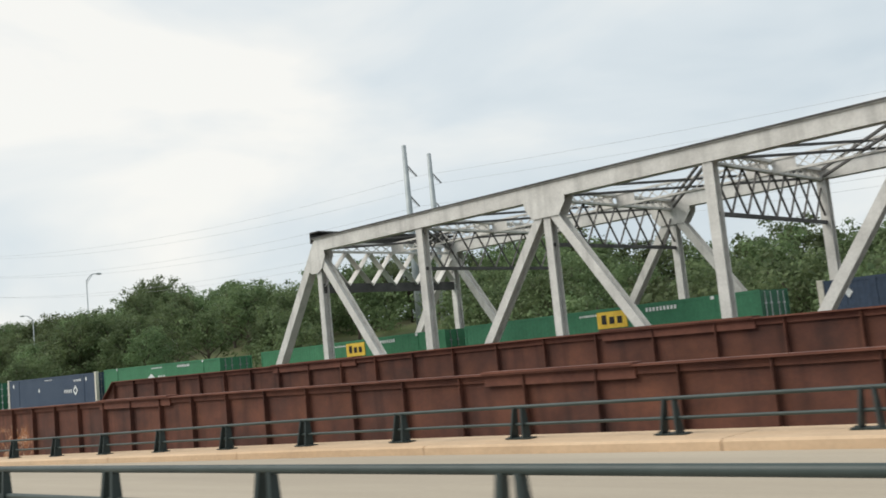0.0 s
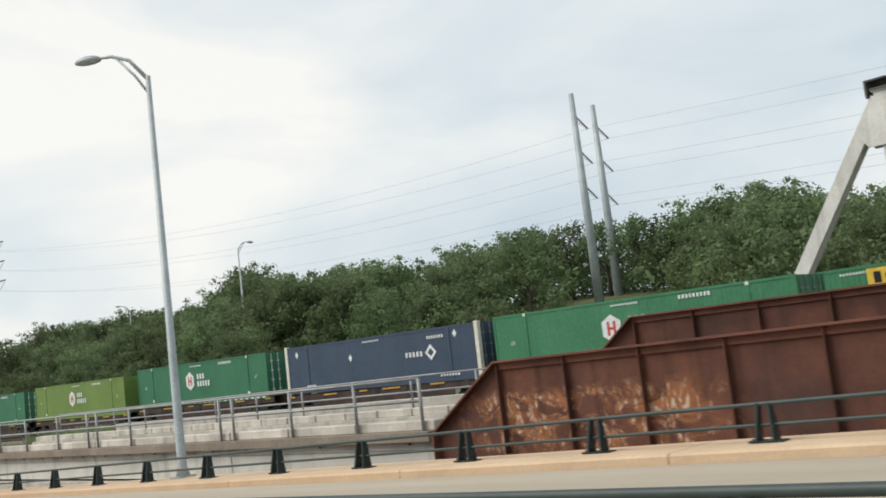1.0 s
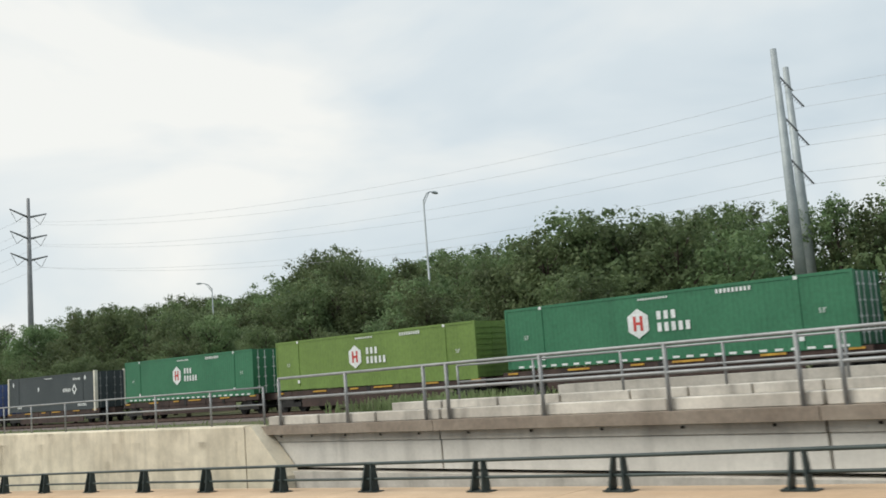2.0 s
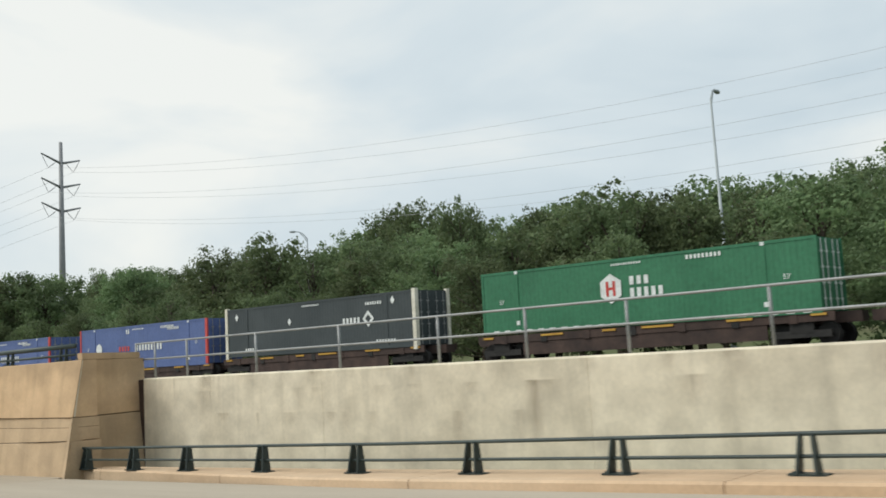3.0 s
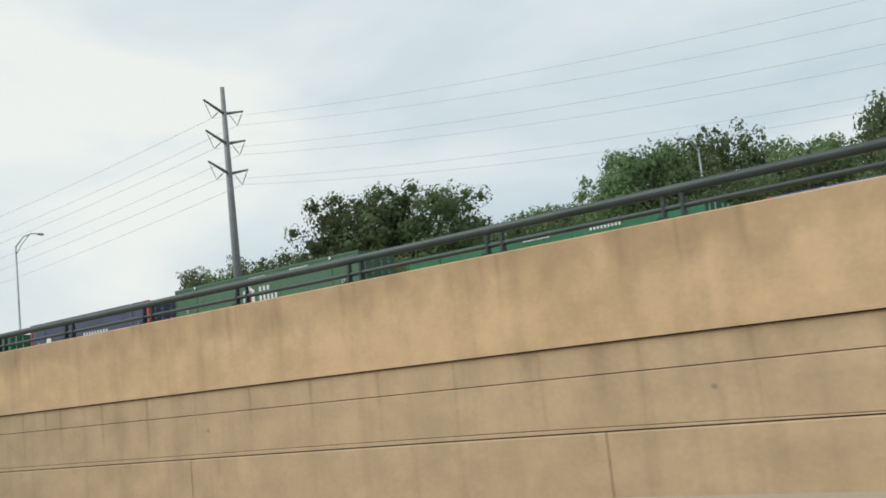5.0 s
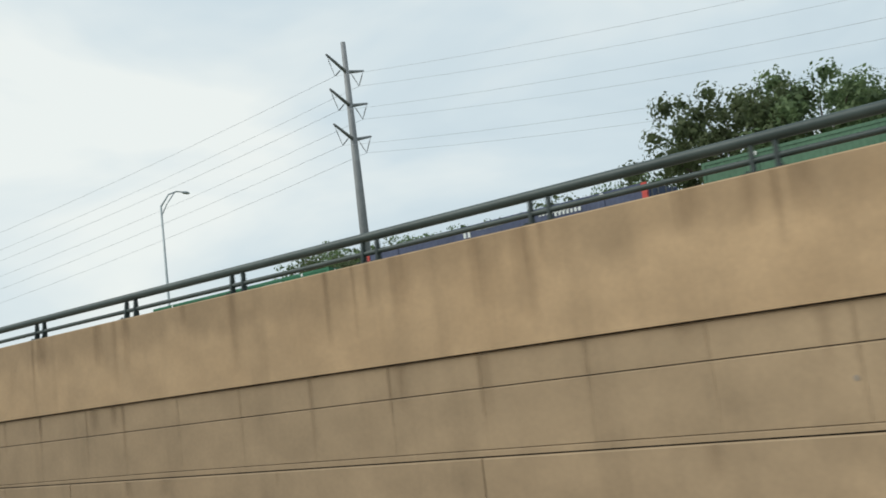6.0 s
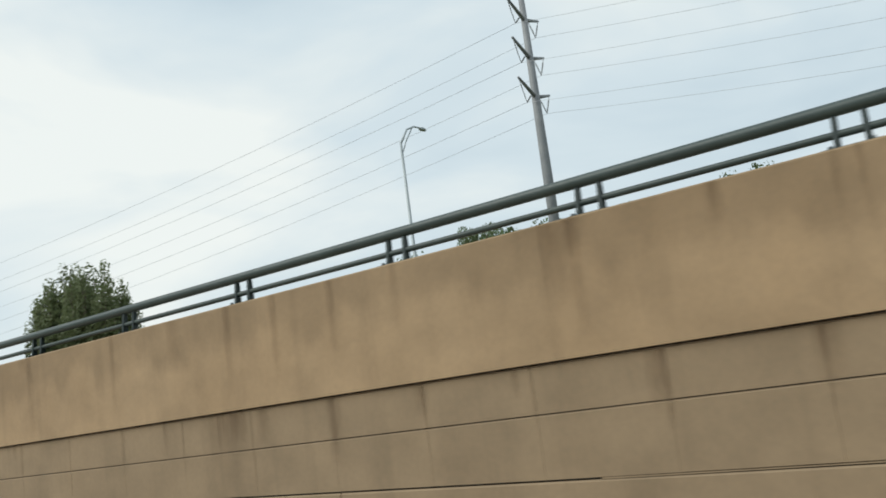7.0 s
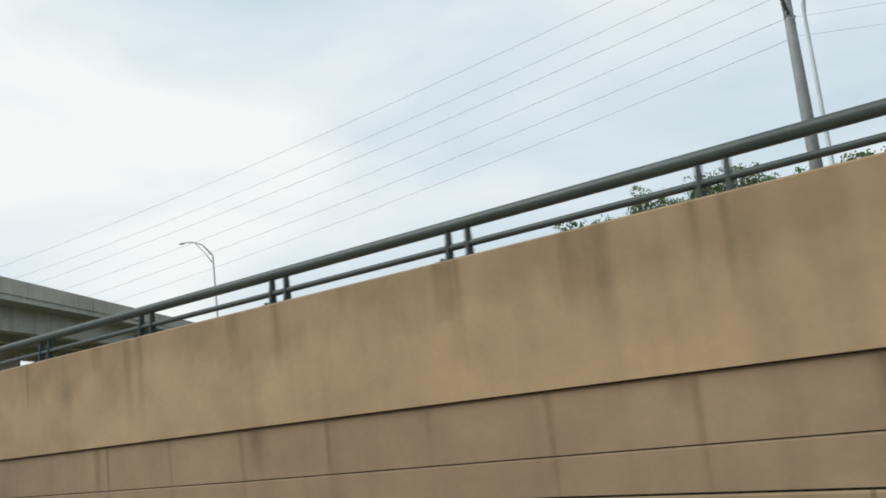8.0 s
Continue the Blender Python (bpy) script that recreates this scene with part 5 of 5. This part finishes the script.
def build_poles():
    ta = twin_pole(102.5, 102.3, 1.0, 32.2, "tall grey steel utility pole rising from the trees")
    tb = twin_pole(109.9, 104.3, 1.5, 32.0, "tall grey steel utility pole rising from the trees")
    left, right = pylon(83.6, 251.2, -2.5, 41.3)
    for a, b in zip(left, ta):
        wire(a, b, 4.0)
    for a, b in zip(right, tb):
        wire(a, b, 4.0)
    for a, b in zip(left, right):
        wire(a, (28, 560, a[2] - 3), 9.0, 0.021)
        wire(b, (37, 560, b[2] - 3), 9.0, 0.021)
    for t in ta + tb:
        wire(t, (t[0] + 28, -160, t[2] + 2), 5.0)
    street_lamp("tall grey street lamp on the kerb of the ramp", 14.28, 54.1, -2.53, 9.0, (-0.6, 1.0), 1.6, 0.13)
    street_lamp("tall grey street lamp behind the trees", 56.4, 113.0, -2.0, 13.6, (0.97, 0.22), 1.6, 0.12)
    street_lamp("tall grey street lamp behind the trees", 78.05, 177.8, -1.0, 14.2, (-0.9, 0.4), 1.5, 0.13)
    street_lamp("tall grey street lamp behind the wall", 45.0, 235.6, -2.3, 14.5, (0.97, 0.2), 2.7, 0.15)
    street_lamp("tall grey street lamp far behind the wall", 67.2, 320.0, -2.0, 19.5, (-0.5, 0.86), 3.7, 0.2)


def build_sign():
    """Diamond warning sign on a square post."""
    top = empty("road_sign", (4.66, 111.85, -4.0))
    c, h = Vector((4.66, 111.78, -1.17)), 0.69

    def plate(pts, y0, y1):
        bm = bmesh.new()
        f0 = [bm.verts.new((c.x + a, y0, c.z + b)) for a, b in pts]
        f1 = [bm.verts.new((c.x + a, y1, c.z + b)) for a, b in pts]
        bm.faces.new(f0)
        bm.faces.new(f1[::-1])
        for i in range(len(pts)):
            bm.faces.new((f0[i], f1[i], f1[(i + 1) % len(pts)], f0[(i + 1) % len(pts)]))
        return bm

    def diamond(r):
        k = 0.05
        return [(k, r - k), (r - k, k), (r - k, -k), (k, -r + k), (-k, -r + k), (-r + k, -k), (-r + k, k), (-k, r - k)]

    child(part("panel", plate(diamond(h), c.y, c.y + 0.006), M_SIGN), top)
    bm = bmesh.new()
    o, i = diamond(h - 0.025), diamond(h - 0.042)
    for k in range(8):
        q = (o[k], o[(k + 1) % 8], i[(k + 1) % 8], i[k])
        bm.faces.new([bm.verts.new((c.x + a, c.y - 0.003, c.z + b)) for a, b in q])
    child(part("border", bm, M_SIGNBLACK), top)
    marks = (("arrow", ((-0.225, -0.33), (-0.145, -0.33), (-0.145, 0.17), (-0.05, 0.15), (-0.185, 0.40), (-0.32, 0.15), (-0.225, 0.17)), "black straight arrow"),
             ("arrow", ((0.34, -0.16), (0.42, -0.10), (0.27, 0.05), (0.245, 0.14), (0.31, 0.12), (0.20, 0.36), (0.07, 0.12), (0.15, 0.14), (0.18, 0.02)), "black merging arrow"),
             ("lane_line", ((0.02, -0.44), (0.05, -0.44), (0.05, 0.12), (0.02, 0.12)), ""),
             ("lane_line", ((0.05, -0.02), (0.30, -0.30), (0.325, -0.275), (0.05, 0.03)), ""))
    for name, pts, label in marks:
        child(part(name, plate(pts, c.y - 0.004, c.y - 0.001), M_SIGNBLACK, label=label), top)
    for z in (0.20, 0.31, 0.42):
        child(part("lane_dash", plate(((0.02, z), (0.05, z), (0.05, z + 0.05), (0.02, z + 0.05)), c.y - 0.004, c.y - 0.001), M_SIGNBLACK), top)
    bm = bmesh.new()
    box(bm, 4.63, 4.69, 111.80, 111.86, -4.5, -0.7)
    child(part("post", bm, M_RAILGREY), top)
    tagged(top, "yellow diamond merge sign with black arrows on a steel post", "road sign")


def build_overpass():
    """Concrete flyover crossing ahead."""
    top = empty("overpass", (19, 262, -4))
    a, d = Vector((19.5, 261.9, -1.0)), Vector((0.741, 0.671, 0))
    n = Vector((-d.y, d.x, 0))
    for s0, s1 in ((-55, -25), (-25, 5), (5, 35), (35, 65), (65, 95)):
        bm = bmesh.new()
        p, q = a + d * (s0 + 0.03) + Vector((0, 0, 0.02 * s0 - 0.12)), a + d * (s1 - 0.03) + Vector((0, 0, 0.02 * s1 - 0.12))
        def slab(o0, o1, z0, z1):
            v = [bm.verts.new((e + n * o) + Vector((0, 0, z))) for e in (p, q) for o in (o0, o1) for z in (z0, z1)]
            for f in ((0, 1, 3, 2), (4, 6, 7, 5), (0, 4, 5, 1), (2, 3, 7, 6), (0, 2, 6, 4), (1, 5, 7, 3)):
                bm.faces.new([v[i] for i in f])
        slab(0, 0.3, 5.32, 6.0)
        slab(0.05, 8.95, 5.08, 5.32)
        slab(8.7, 9, 5.32, 6.0)
        child(part("deck", bm, M_FLYOVER), top)
        for o in (0.95, 3.2, 5.7, 7.6):
            bm = bmesh.new()
            slab(o, o + 0.5, 4.0, 5.08)
            child(part("girder", bm, M_FLYOVER), top)
        if s1 > 0:
            bm = bmesh.new()
            c = a + d * s1 + n * 4.5
            tube(bm, [(c.x, c.y, -4.8), (c.x, c.y, 2.75)], 0.6, 16)
            child(part("column", bm, M_BEAM, smooth=True), top)
    tagged(top, "grey concrete overpass crossing ahead", "overpass")


M_SIGN = material("sign_yellow", (0.98, 0.45, 0.006), (1.0, 0.48, 0.010), 0.45, scale=2, bump=0, grit=0.02)
M_SIGNBLACK = material("sign_black", (0.012, 0.012, 0.012), (0.02, 0.02, 0.02), 0.5, scale=3, bump=0)


# ---------------------------------------------------------------- trees
def leaf_material(name, dark, light, warm):
    m = bpy.data.materials.new(name)
    m.use_nodes = True
    n, l = m.node_tree.nodes, m.node_tree.links
    b = n["Principled BSDF"]
    b.inputs["Roughness"].default_value, b.inputs["Specular IOR Level"].default_value = 0.6, 0.25
    g = n.new("ShaderNodeNewGeometry")
    r = n.new("ShaderNodeValToRGB")
    r.color_ramp.elements[0].color, r.color_ramp.elements[1].color = (*dark, 1), (*light, 1)
    e = r.color_ramp.elements.new(0.85)
    e.color = (*warm, 1)
    l.new(g.outputs["Random Per Island"], r.inputs["Fac"])
    oi = n.new("ShaderNodeObjectInfo")
    mv = n.new("ShaderNodeMapRange")
    mv.inputs["To Min"].default_value, mv.inputs["To Max"].default_value = 0.66, 1.3
    l.new(oi.outputs["Random"], mv.inputs["Value"])
    nz = n.new("ShaderNodeTexNoise")
    nz.inputs["Scale"].default_value, nz.inputs["Detail"].default_value = 0.3, 3
    l.new(g.outputs["Position"], nz.inputs["Vector"])
    mz = n.new("ShaderNodeMapRange")
    mz.inputs["From Min"].default_value, mz.inputs["From Max"].default_value = 0.3, 0.7
    mz.inputs["To Min"].default_value, mz.inputs["To Max"].default_value = 0.6, 1.4
    l.new(nz.outputs["Fac"], mz.inputs["Value"])
    mm = n.new("ShaderNodeMath")
    mm.operation = 'MULTIPLY'
    l.new(mv.outputs["Result"], mm.inputs[0])
    l.new(mz.outputs["Result"], mm.inputs[1])
    h = n.new("ShaderNodeHueSaturation")
    l.new(r.outputs["Color"], h.inputs["Color"])
    l.new(mm.outputs[0], h.inputs["Value"])
    mh = n.new("ShaderNodeMapRange")
    mh.inputs["To Min"].default_value, mh.inputs["To Max"].default_value = 0.475, 0.515
    l.new(oi.outputs["Random"], mh.inputs["Value"])
    l.new(mh.outputs["Result"], h.inputs["Hue"])
    l.new(h.outputs["Color"], b.inputs["Base Color"])
    tr = n.new("ShaderNodeBsdfTranslucent")
    l.new(h.outputs["Color"], tr.inputs["Color"])
    mx = n.new("ShaderNodeMixShader")
    mx.inputs[0].default_value = 0.44
    l.new(b.outputs["BSDF"], mx.inputs[1])
    l.new(tr.outputs["BSDF"], mx.inputs[2])
    l.new(mx.outputs["Shader"], n["Material Output"].inputs["Surface"])
    return m


M_LEAF = leaf_material("broad_leaves", (0.112, 0.162, 0.076), (0.140, 0.196, 0.090), (0.165, 0.218, 0.100))
M_LEAFLIGHT = leaf_material("light_leaves", (0.185, 0.260, 0.110), (0.225, 0.300, 0.140), (0.250, 0.310, 0.155))
M_BARK = material("grey_brown_bark", (0.07, 0.055, 0.042), (0.13, 0.105, 0.085), 0.9, scale=3, fine=25, bump=0.5)


def leaves(rng, clumps, size, per, inner=0.0):
    """Small bent leaf sprays scattered over clumps (centre, radii); inner adds a share of large sprays deep inside."""
    made = []
    for (cx, cy, cz), (rx, ry, rz) in clumps:
        for share, low, high, big in ((1.0, 0.7, 1.02, 1.0), (inner, 0.1, 0.62, 1.7)):
            k = int(share * per * (rx * ry + rz * rx))
            if k < 1:
                continue
            d = rng.normal(size=(k, 3))
            d /= np.linalg.norm(d, axis=1)[:, None]
            p = d * rng.uniform(low, high, size=(k, 1)) * (rx, ry, rz) + (cx, cy, cz)
            nn = d + rng.normal(scale=0.36, size=(k, 3))
            nn /= np.linalg.norm(nn, axis=1)[:, None]
            a = np.cross(nn, rng.normal(size=(k, 3)))
            a /= np.linalg.norm(a, axis=1)[:, None] + 1e-9
            b = np.cross(nn, a)
            s = big * size * rng.uniform(0.55, 1.4, size=(k, 1))
            made.append(np.stack((p - a * s - b * 0.15 * s, p - b * 0.62 * s, p + a * s + 0.2 * s * nn, p + b * 0.62 * s), axis=1).reshape(-1, 3))
    vs = np.concatenate(made)
    return vs, np.arange(len(vs)).reshape(-1, 4)


def mesh_of(name, vs, fs, mat):
    me = bpy.data.meshes.new(name)
    me.from_pydata(np.asarray(vs).tolist(), [], np.asarray(fs).tolist())
    me.materials.append(mat)
    return me


def make_tree(seed, h, spread, leaf=0.125, per=42, thin=False, low=0.16, dome=False):
    """One tree at the origin: tapered trunk, limbs, crown of sprays."""
    rng = np.random.default_rng(seed)
    top = new("tree")
    bm = bmesh.new()
    lean = rng.normal(scale=0.25, size=2)
    tube(bm, [(0, 0, -0.4), (lean[0] * 0.3, lean[1] * 0.3, h * 0.25), (lean[0], lean[1], h * 0.55), (lean[0] * 1.4, lean[1] * 1.4, h * 0.85)],
         [0.028 * h, 0.020 * h, 0.012 * h, 0.004 * h], 8)
    clumps = []
    n = 40 if dome else 20 if low > 0.3 else 27
    for k in range(n):
        a = k * 2.4 + rng.uniform(-0.4, 0.4)
        f = low + (0.90 - low) * k / (n - 1)
        rr = spread * (1.0 - 0.72 * max(0, f - 0.45) / 0.55) * rng.uniform(0.35, 0.98)
        if dome:
            rr = spread * math.sqrt(1 - ((f - 0.46) / 0.5) ** 2) * rng.uniform(0.55, 0.9)
        tip = np.array([math.cos(a) * rr, math.sin(a) * rr, h * f])
        s = h * max(0.1, f - 0.2)
        tube(bm, [(lean[0] * 0.6, lean[1] * 0.6, s), tuple((tip * 0.6 + np.array([0, 0, s * 0.4]))), tuple(tip)], [0.009 * h, 0.006 * h, 0.002 * h], 5)
        R = spread * (rng.uniform(0.2, 0.36) if dome else rng.uniform(0.26, 0.44))
        clumps.append((tuple(tip), (R, R, R * rng.uniform(0.6, 0.9))))
        for j in range(3):
            off = np.clip(rng.normal(scale=R * 0.75, size=3), -R, R)
            r2 = R * rng.uniform(0.35, 0.6)
            clumps.append((tuple(tip + off * (1, 1, 0.7)), (r2, r2, r2 * 0.8)))
    part("trunk", bm, M_BARK, top, smooth=True)
    vs, fs = leaves(rng, clumps, leaf, per, 0.0 if thin else 0.5 if dome else 0.3)
    ob = new("crown", mesh_of("crown", vs, fs, M_LEAF))
    ob.parent = top
    return top


def place_tree(src, x, y, z, s, turn, label, group):
    # a tree whose top stands higher above the ground is taller, not lifted
    base = min(z, land_z(x, y) - 0.1)
    ob = copy_thing(src, Matrix.Translation((x, y, base)) @ Matrix.Rotation(turn, 4, 'Z'))
    ob.scale = (s * random.uniform(0.95, 1.15), s * random.uniform(0.95, 1.15), s + (z - base) / 9.8)
    tagged(ob, label, "tree", group)
    return ob


CREST = [(-60, 8.0), (38, 9.7), (44, 11.8), (57, 12.4), (73, 12.2), (79, 15.8), (84, 16.8), (95, 16.0), (104, 16.4), (111, 17.3), (126, 18.0), (132, 18.4), (138, 16.6), (144, 16.3), (152, 18.6), (160, 19.4),
         (168, 19.4), (176, 18.0), (181, 18.8), (186, 21.8), (193, 22.9), (201, 22.7), (206, 20.0), (216, 18.4), (227, 19.2), (233, 20.3), (248, 20.0), (263, 21.0), (283, 20.8), (300, 20.6), (308, 13.0), (340, 12.0)]
# tops of the row behind the train, 46 m to the side
ROW_TOPS = [(80, 6.4), (87, 7.2), (89, 7.9), (91, 8.0), (94, 6.7), (97, 6.1), (99, 6.7), (102, 6.0), (104, 6.6), (107, 7.0), (111, 7.0), (113, 6.9), (116, 7.3), (118, 6.2), (122, 6.6), (127, 6.0), (132, 6.6), (136, 7.2),
            (139, 7.5), (143, 8.3), (146, 7.8), (150, 8.2), (152, 7.6), (154.5, 6.2), (157, 5.7), (159, 6.6), (162, 7.6), (168, 8.2), (170, 7.0), (172, 6.2), (177, 6.3), (179, 7.8), (182, 9.4), (187, 9.9), (190, 10.4), (193.5, 10.7), (195.5, 8.5), (198, 4.5)]


def crest_at(y):
    """Height of the wooded skyline, 112 m to the side."""
    return lerp(CREST, y)


def build_trees():
    random.seed(11)
    kinds = [make_tree(21 + k, 10.0, sp, leaf=0.11, per=44) for k, sp in enumerate((3.4, 3.9, 3.0, 4.3))]
    kinds.append(make_tree(31, 10.0, 2.6, leaf=0.11, per=60, thin=True))
    far_kinds = [make_tree(41 + k, 10.0, sp, leaf=0.165, per=16, low=0.45) for k, sp in enumerate((4.4, 5.0, 4.0, 5.4))]
    broad = make_tree(51, 10.0, 4.4, leaf=0.1, per=58, low=0.3, dome=True)
    spots = []

    def top_at(x, y):
        return -2.0 + (lerp(ROW_TOPS, y) + 2.0) * x / 46

    y = 81.0
    while y < 152.5:
        x = random.uniform(44, 48)
        spots.append((x, y, top_at(x, y) - random.choice((0.2, 0.3, 0.6, 1.1))))
        x = random.uniform(48, 53)
        if random.random() < 0.6:
            spots.append((x, y + 1.7, top_at(x, y) - random.uniform(0.8, 2.0)))
        x = random.uniform(34, 39)
        spots.append((x, y + 1.4, top_at(x, y) * random.uniform(0.45, 0.78)))
        y += random.uniform(3.2, 4.2)
    spots += [(46, 90.2, 8.0), (47, 88, 7.4), (46, 116, 7.6), (47, 113.4, 7.2), (46, 157.0, 5.4), (49, 174.8, 6.6),
              (40, 172.5, 3.8), (38, 158, 3.6), (38, 165, 3.8), (38, 176, 3.4), (41, 181, 4.6), (42, 195, 4.4), (62, 214, 4.5), (70, 224, 6)]
    for x, y, zt, s in ((45.0, 186.6, 9.9, 0.85), (47, 182.6, 9.8, 0.85), (47.5, 194.3, 7.3, 0.55), (48.5, 167.0, 8.8, 0.78), (49, 163.6, 6.6, 0.6)):
        g = zt - 12 * s
        place_tree(broad, x, y, g, 1.2 * s, random.uniform(0, 6.28), "broad dark green tree with a domed crown", "trees behind the railway")
    for x, y, zt in spots:
        g = land_z(x, y)
        h = max(3.0, zt - g)
        place_tree(random.choice(kinds[:4]) if random.random() > 0.06 else kinds[4], x, y, g - 0.1, h / 9.6, random.uniform(0, 6.28),
                   "dense leafy green tree behind the railway", "trees behind the railway")
    # hillside trees: fill below, then the crest row and its backing

    def clear_of_poles(xx, yy):
        return not (50 < xx < 109 and any(abs(yy - cy - (103.3 - cy) * xx / 106) < 5.5 for cy in range(0, 40, 4)))

    y = -6.0
    while y < 235:
        for x, base in ((57, 0.62), (68, 0.66), (82, 0.78), (97, 0.90)):
            xx, yy = x + random.uniform(-6, 6), y + random.uniform(-4, 4)
            if not clear_of_poles(xx, yy) or xx < 76 and 80 < yy < 200 or xx < 75 and yy > 185 or yy > 205 and xx < 100:
                continue
            zt = (crest_at(yy * 112 / xx) + 2.2) * (xx / 112) * base - 1.0 - random.choice((0, 0.3, 1.2, 2.2, 3.0))
            h = random.uniform(9, 12.5)
            place_tree(random.choice(far_kinds), xx, yy, zt - h, h / 9.9, random.uniform(0, 6.28),
                       "leafy green tree on the wooded hillside", "trees on the hillside")
        y += 8.2
    y = -6.0
    while y < 302:
        xx = 112 + random.uniform(-1.5, 1.5)
        if clear_of_poles(xx, y):
            h = random.uniform(9, 12)
            zt = crest_at(y) * xx / 112 - random.choice((0.0, 0.0, 0.4, 1.3))
            place_tree(random.choice(far_kinds), xx, y, zt - h, h / 9.9, random.uniform(0, 6.28),
                       "leafy green tree on the crest of the hill", "trees on the hillside")
        y += random.uniform(4.4, 6.4)
    # the unbroken wood between and behind them
    rng = np.random.default_rng(9)
    clumps = []
    y = -8.0
    while y < 300:
        for x, drop in ((104, 5.0), (108, 3.0), (116, 2.6), (121, 4.0)):
            xx, yy = x + rng.uniform(-1.5, 1.5), y + rng.uniform(-1.5, 1.5)
            if clear_of_poles(xx, yy):
                zt = crest_at(yy * 112 / xx) * xx / 112 - drop - rng.uniform(0, 1.5)
                for k in range(8):
                    r = rng.uniform(1.3, 2.3)
                    clumps.append(((xx + rng.normal(0, 1.6), yy + rng.normal(0, 1.6), zt - r - abs(rng.normal(0, 2.4))), (r, r, r * 0.8)))
                    if x > 112:
                        clumps.append(((xx + rng.normal(0, 1.0), yy + rng.normal(0, 1.8), zt - rng.uniform(3, 12)), (2.2, 2.2, 2.0)))
        y += 4.4
    vs, fs = leaves(rng, clumps, 0.27, 6, 0.2)
    tagged(new("woods", mesh_of("woods", vs, fs, M_LEAF)), "dense green wood filling the hillside", "woods", kind="stuff")
    # far trees near the transmission pole
    for k in range(14):
        x, y = random.uniform(66, 98), random.uniform(240, 300)
        x, zt = max(x, 0.62 * (y - 140)), random.uniform(9, 14)
        place_tree(kinds[4] if k % 2 else kinds[k % 4], x, y, zt - 11, 11 / 10.3, random.uniform(0, 6.28), "pale leafy tree in the distance", "distant trees")
    for x, y, zt in ((83, 261, 17.2), (79, 256, 16.0), (88, 263, 17.4), (108, 268, 21.0), (108, 283.5, 23.2), (105, 278, 19.8), (108, 256, 20.2), (71, 242.5, 12.6)):
        place_tree(kinds[4], x, y, zt - 11, 11 / 9.8, random.uniform(0, 6.28), "pale leafy tree in the distance", "distant trees")
    for t in kinds + far_kinds + [broad]:
        for o in (*t.children_recursive, t):
            bpy.data.objects.remove(o)


def build_shrub():
    rng = np.random.default_rng(77)
    top = empty("shrub", (9.05, 211.0, -2.0))
    clumps = []
    bm = bmesh.new()
    for k in range(78):
        dy = rng.uniform(-1.7, 1.95)
        dx = rng.uniform(-0.2, 0.6) * (1.1 - 0.3 * abs(dy))
        crest = lerp([(-1.75, 1.25), (-1.5, 1.75), (-1.2, 2.12), (-0.85, 1.85), (-0.6, 2.25), (-0.1, 2.6), (0.85, 2.62), (1.15, 2.35), (1.6, 2.05), (2.0, 1.3)], dy)
        tip = (dx, dy, crest * rng.uniform(0.78, 1.03))
        tube(bm, [(dx * 0.2, dy * 0.5, 0), (dx * 0.8, dy * 0.85, tip[2] * 0.5), tip], [0.022, 0.014, 0.004], 5)
        for f, r in ((1.0, 0.10), (0.88, 0.17), (0.7, 0.22), (0.5, 0.26), (0.3, 0.28)):
            clumps.append(((dx * (0.5 + f / 2), dy * (0.7 + 0.3 * f), tip[2] * f), (r, r, r * 1.7)))
    part("stem", bm, M_BARK, top, smooth=True)
    vs, fs = leaves(rng, clumps, 0.034, 1150)
    ob = new("foliage", mesh_of("foliage", vs, fs, M_LEAFLIGHT))
    ob.parent = top
    tagged(top, "feathery light green shrub behind the wall railing", "shrub")


def build_weeds():
    """Tufts of grass and weeds beside the track; one mesh, nobody could count them."""
    rng = np.random.default_rng(5)
    vs, fs = [], []
    for k in range(2600):
        y = rng.uniform(50, 150) if k % 3 == 0 else rng.normal(81, 2.6)
        x = 24.2 - 0.012 * (y - 60) + rng.normal(0, 0.8)
        if x < 18.2:
            continue
        z = -2.25
        h, a = rng.uniform(0.1, 0.3) * (3.0 if abs(y - 81) < 5 else 1), rng.uniform(0, 6.28)
        dx, dy = 0.05 * math.cos(a), 0.05 * math.sin(a)
        lx, ly = rng.normal(0, 0.14, 2)
        o = len(vs)
        vs += [(x - dx, y - dy, z), (x + dx, y + dy, z), (x + lx + dx * 0.3, y + ly + dy * 0.3, z + h), (x + lx - dx * 0.3, y + ly - dy * 0.3, z + h)]
        fs.append((o, o + 1, o + 2, o + 3))
    ob = new("weeds", mesh_of("weeds", vs, fs, M_LEAFLIGHT))
    tagged(ob, "green weeds and grass tufts beside the track", "weeds", kind="stuff")


build_ground()
build_weeds()
build_road()
build_grey_wall()
build_spans()
build_girders()
build_truss()
build_train()
build_poles()
build_sign()
build_overpass()
build_trees()
build_shrub()
build_railings()
build_curb()
build_tan_wall()
build_stains()
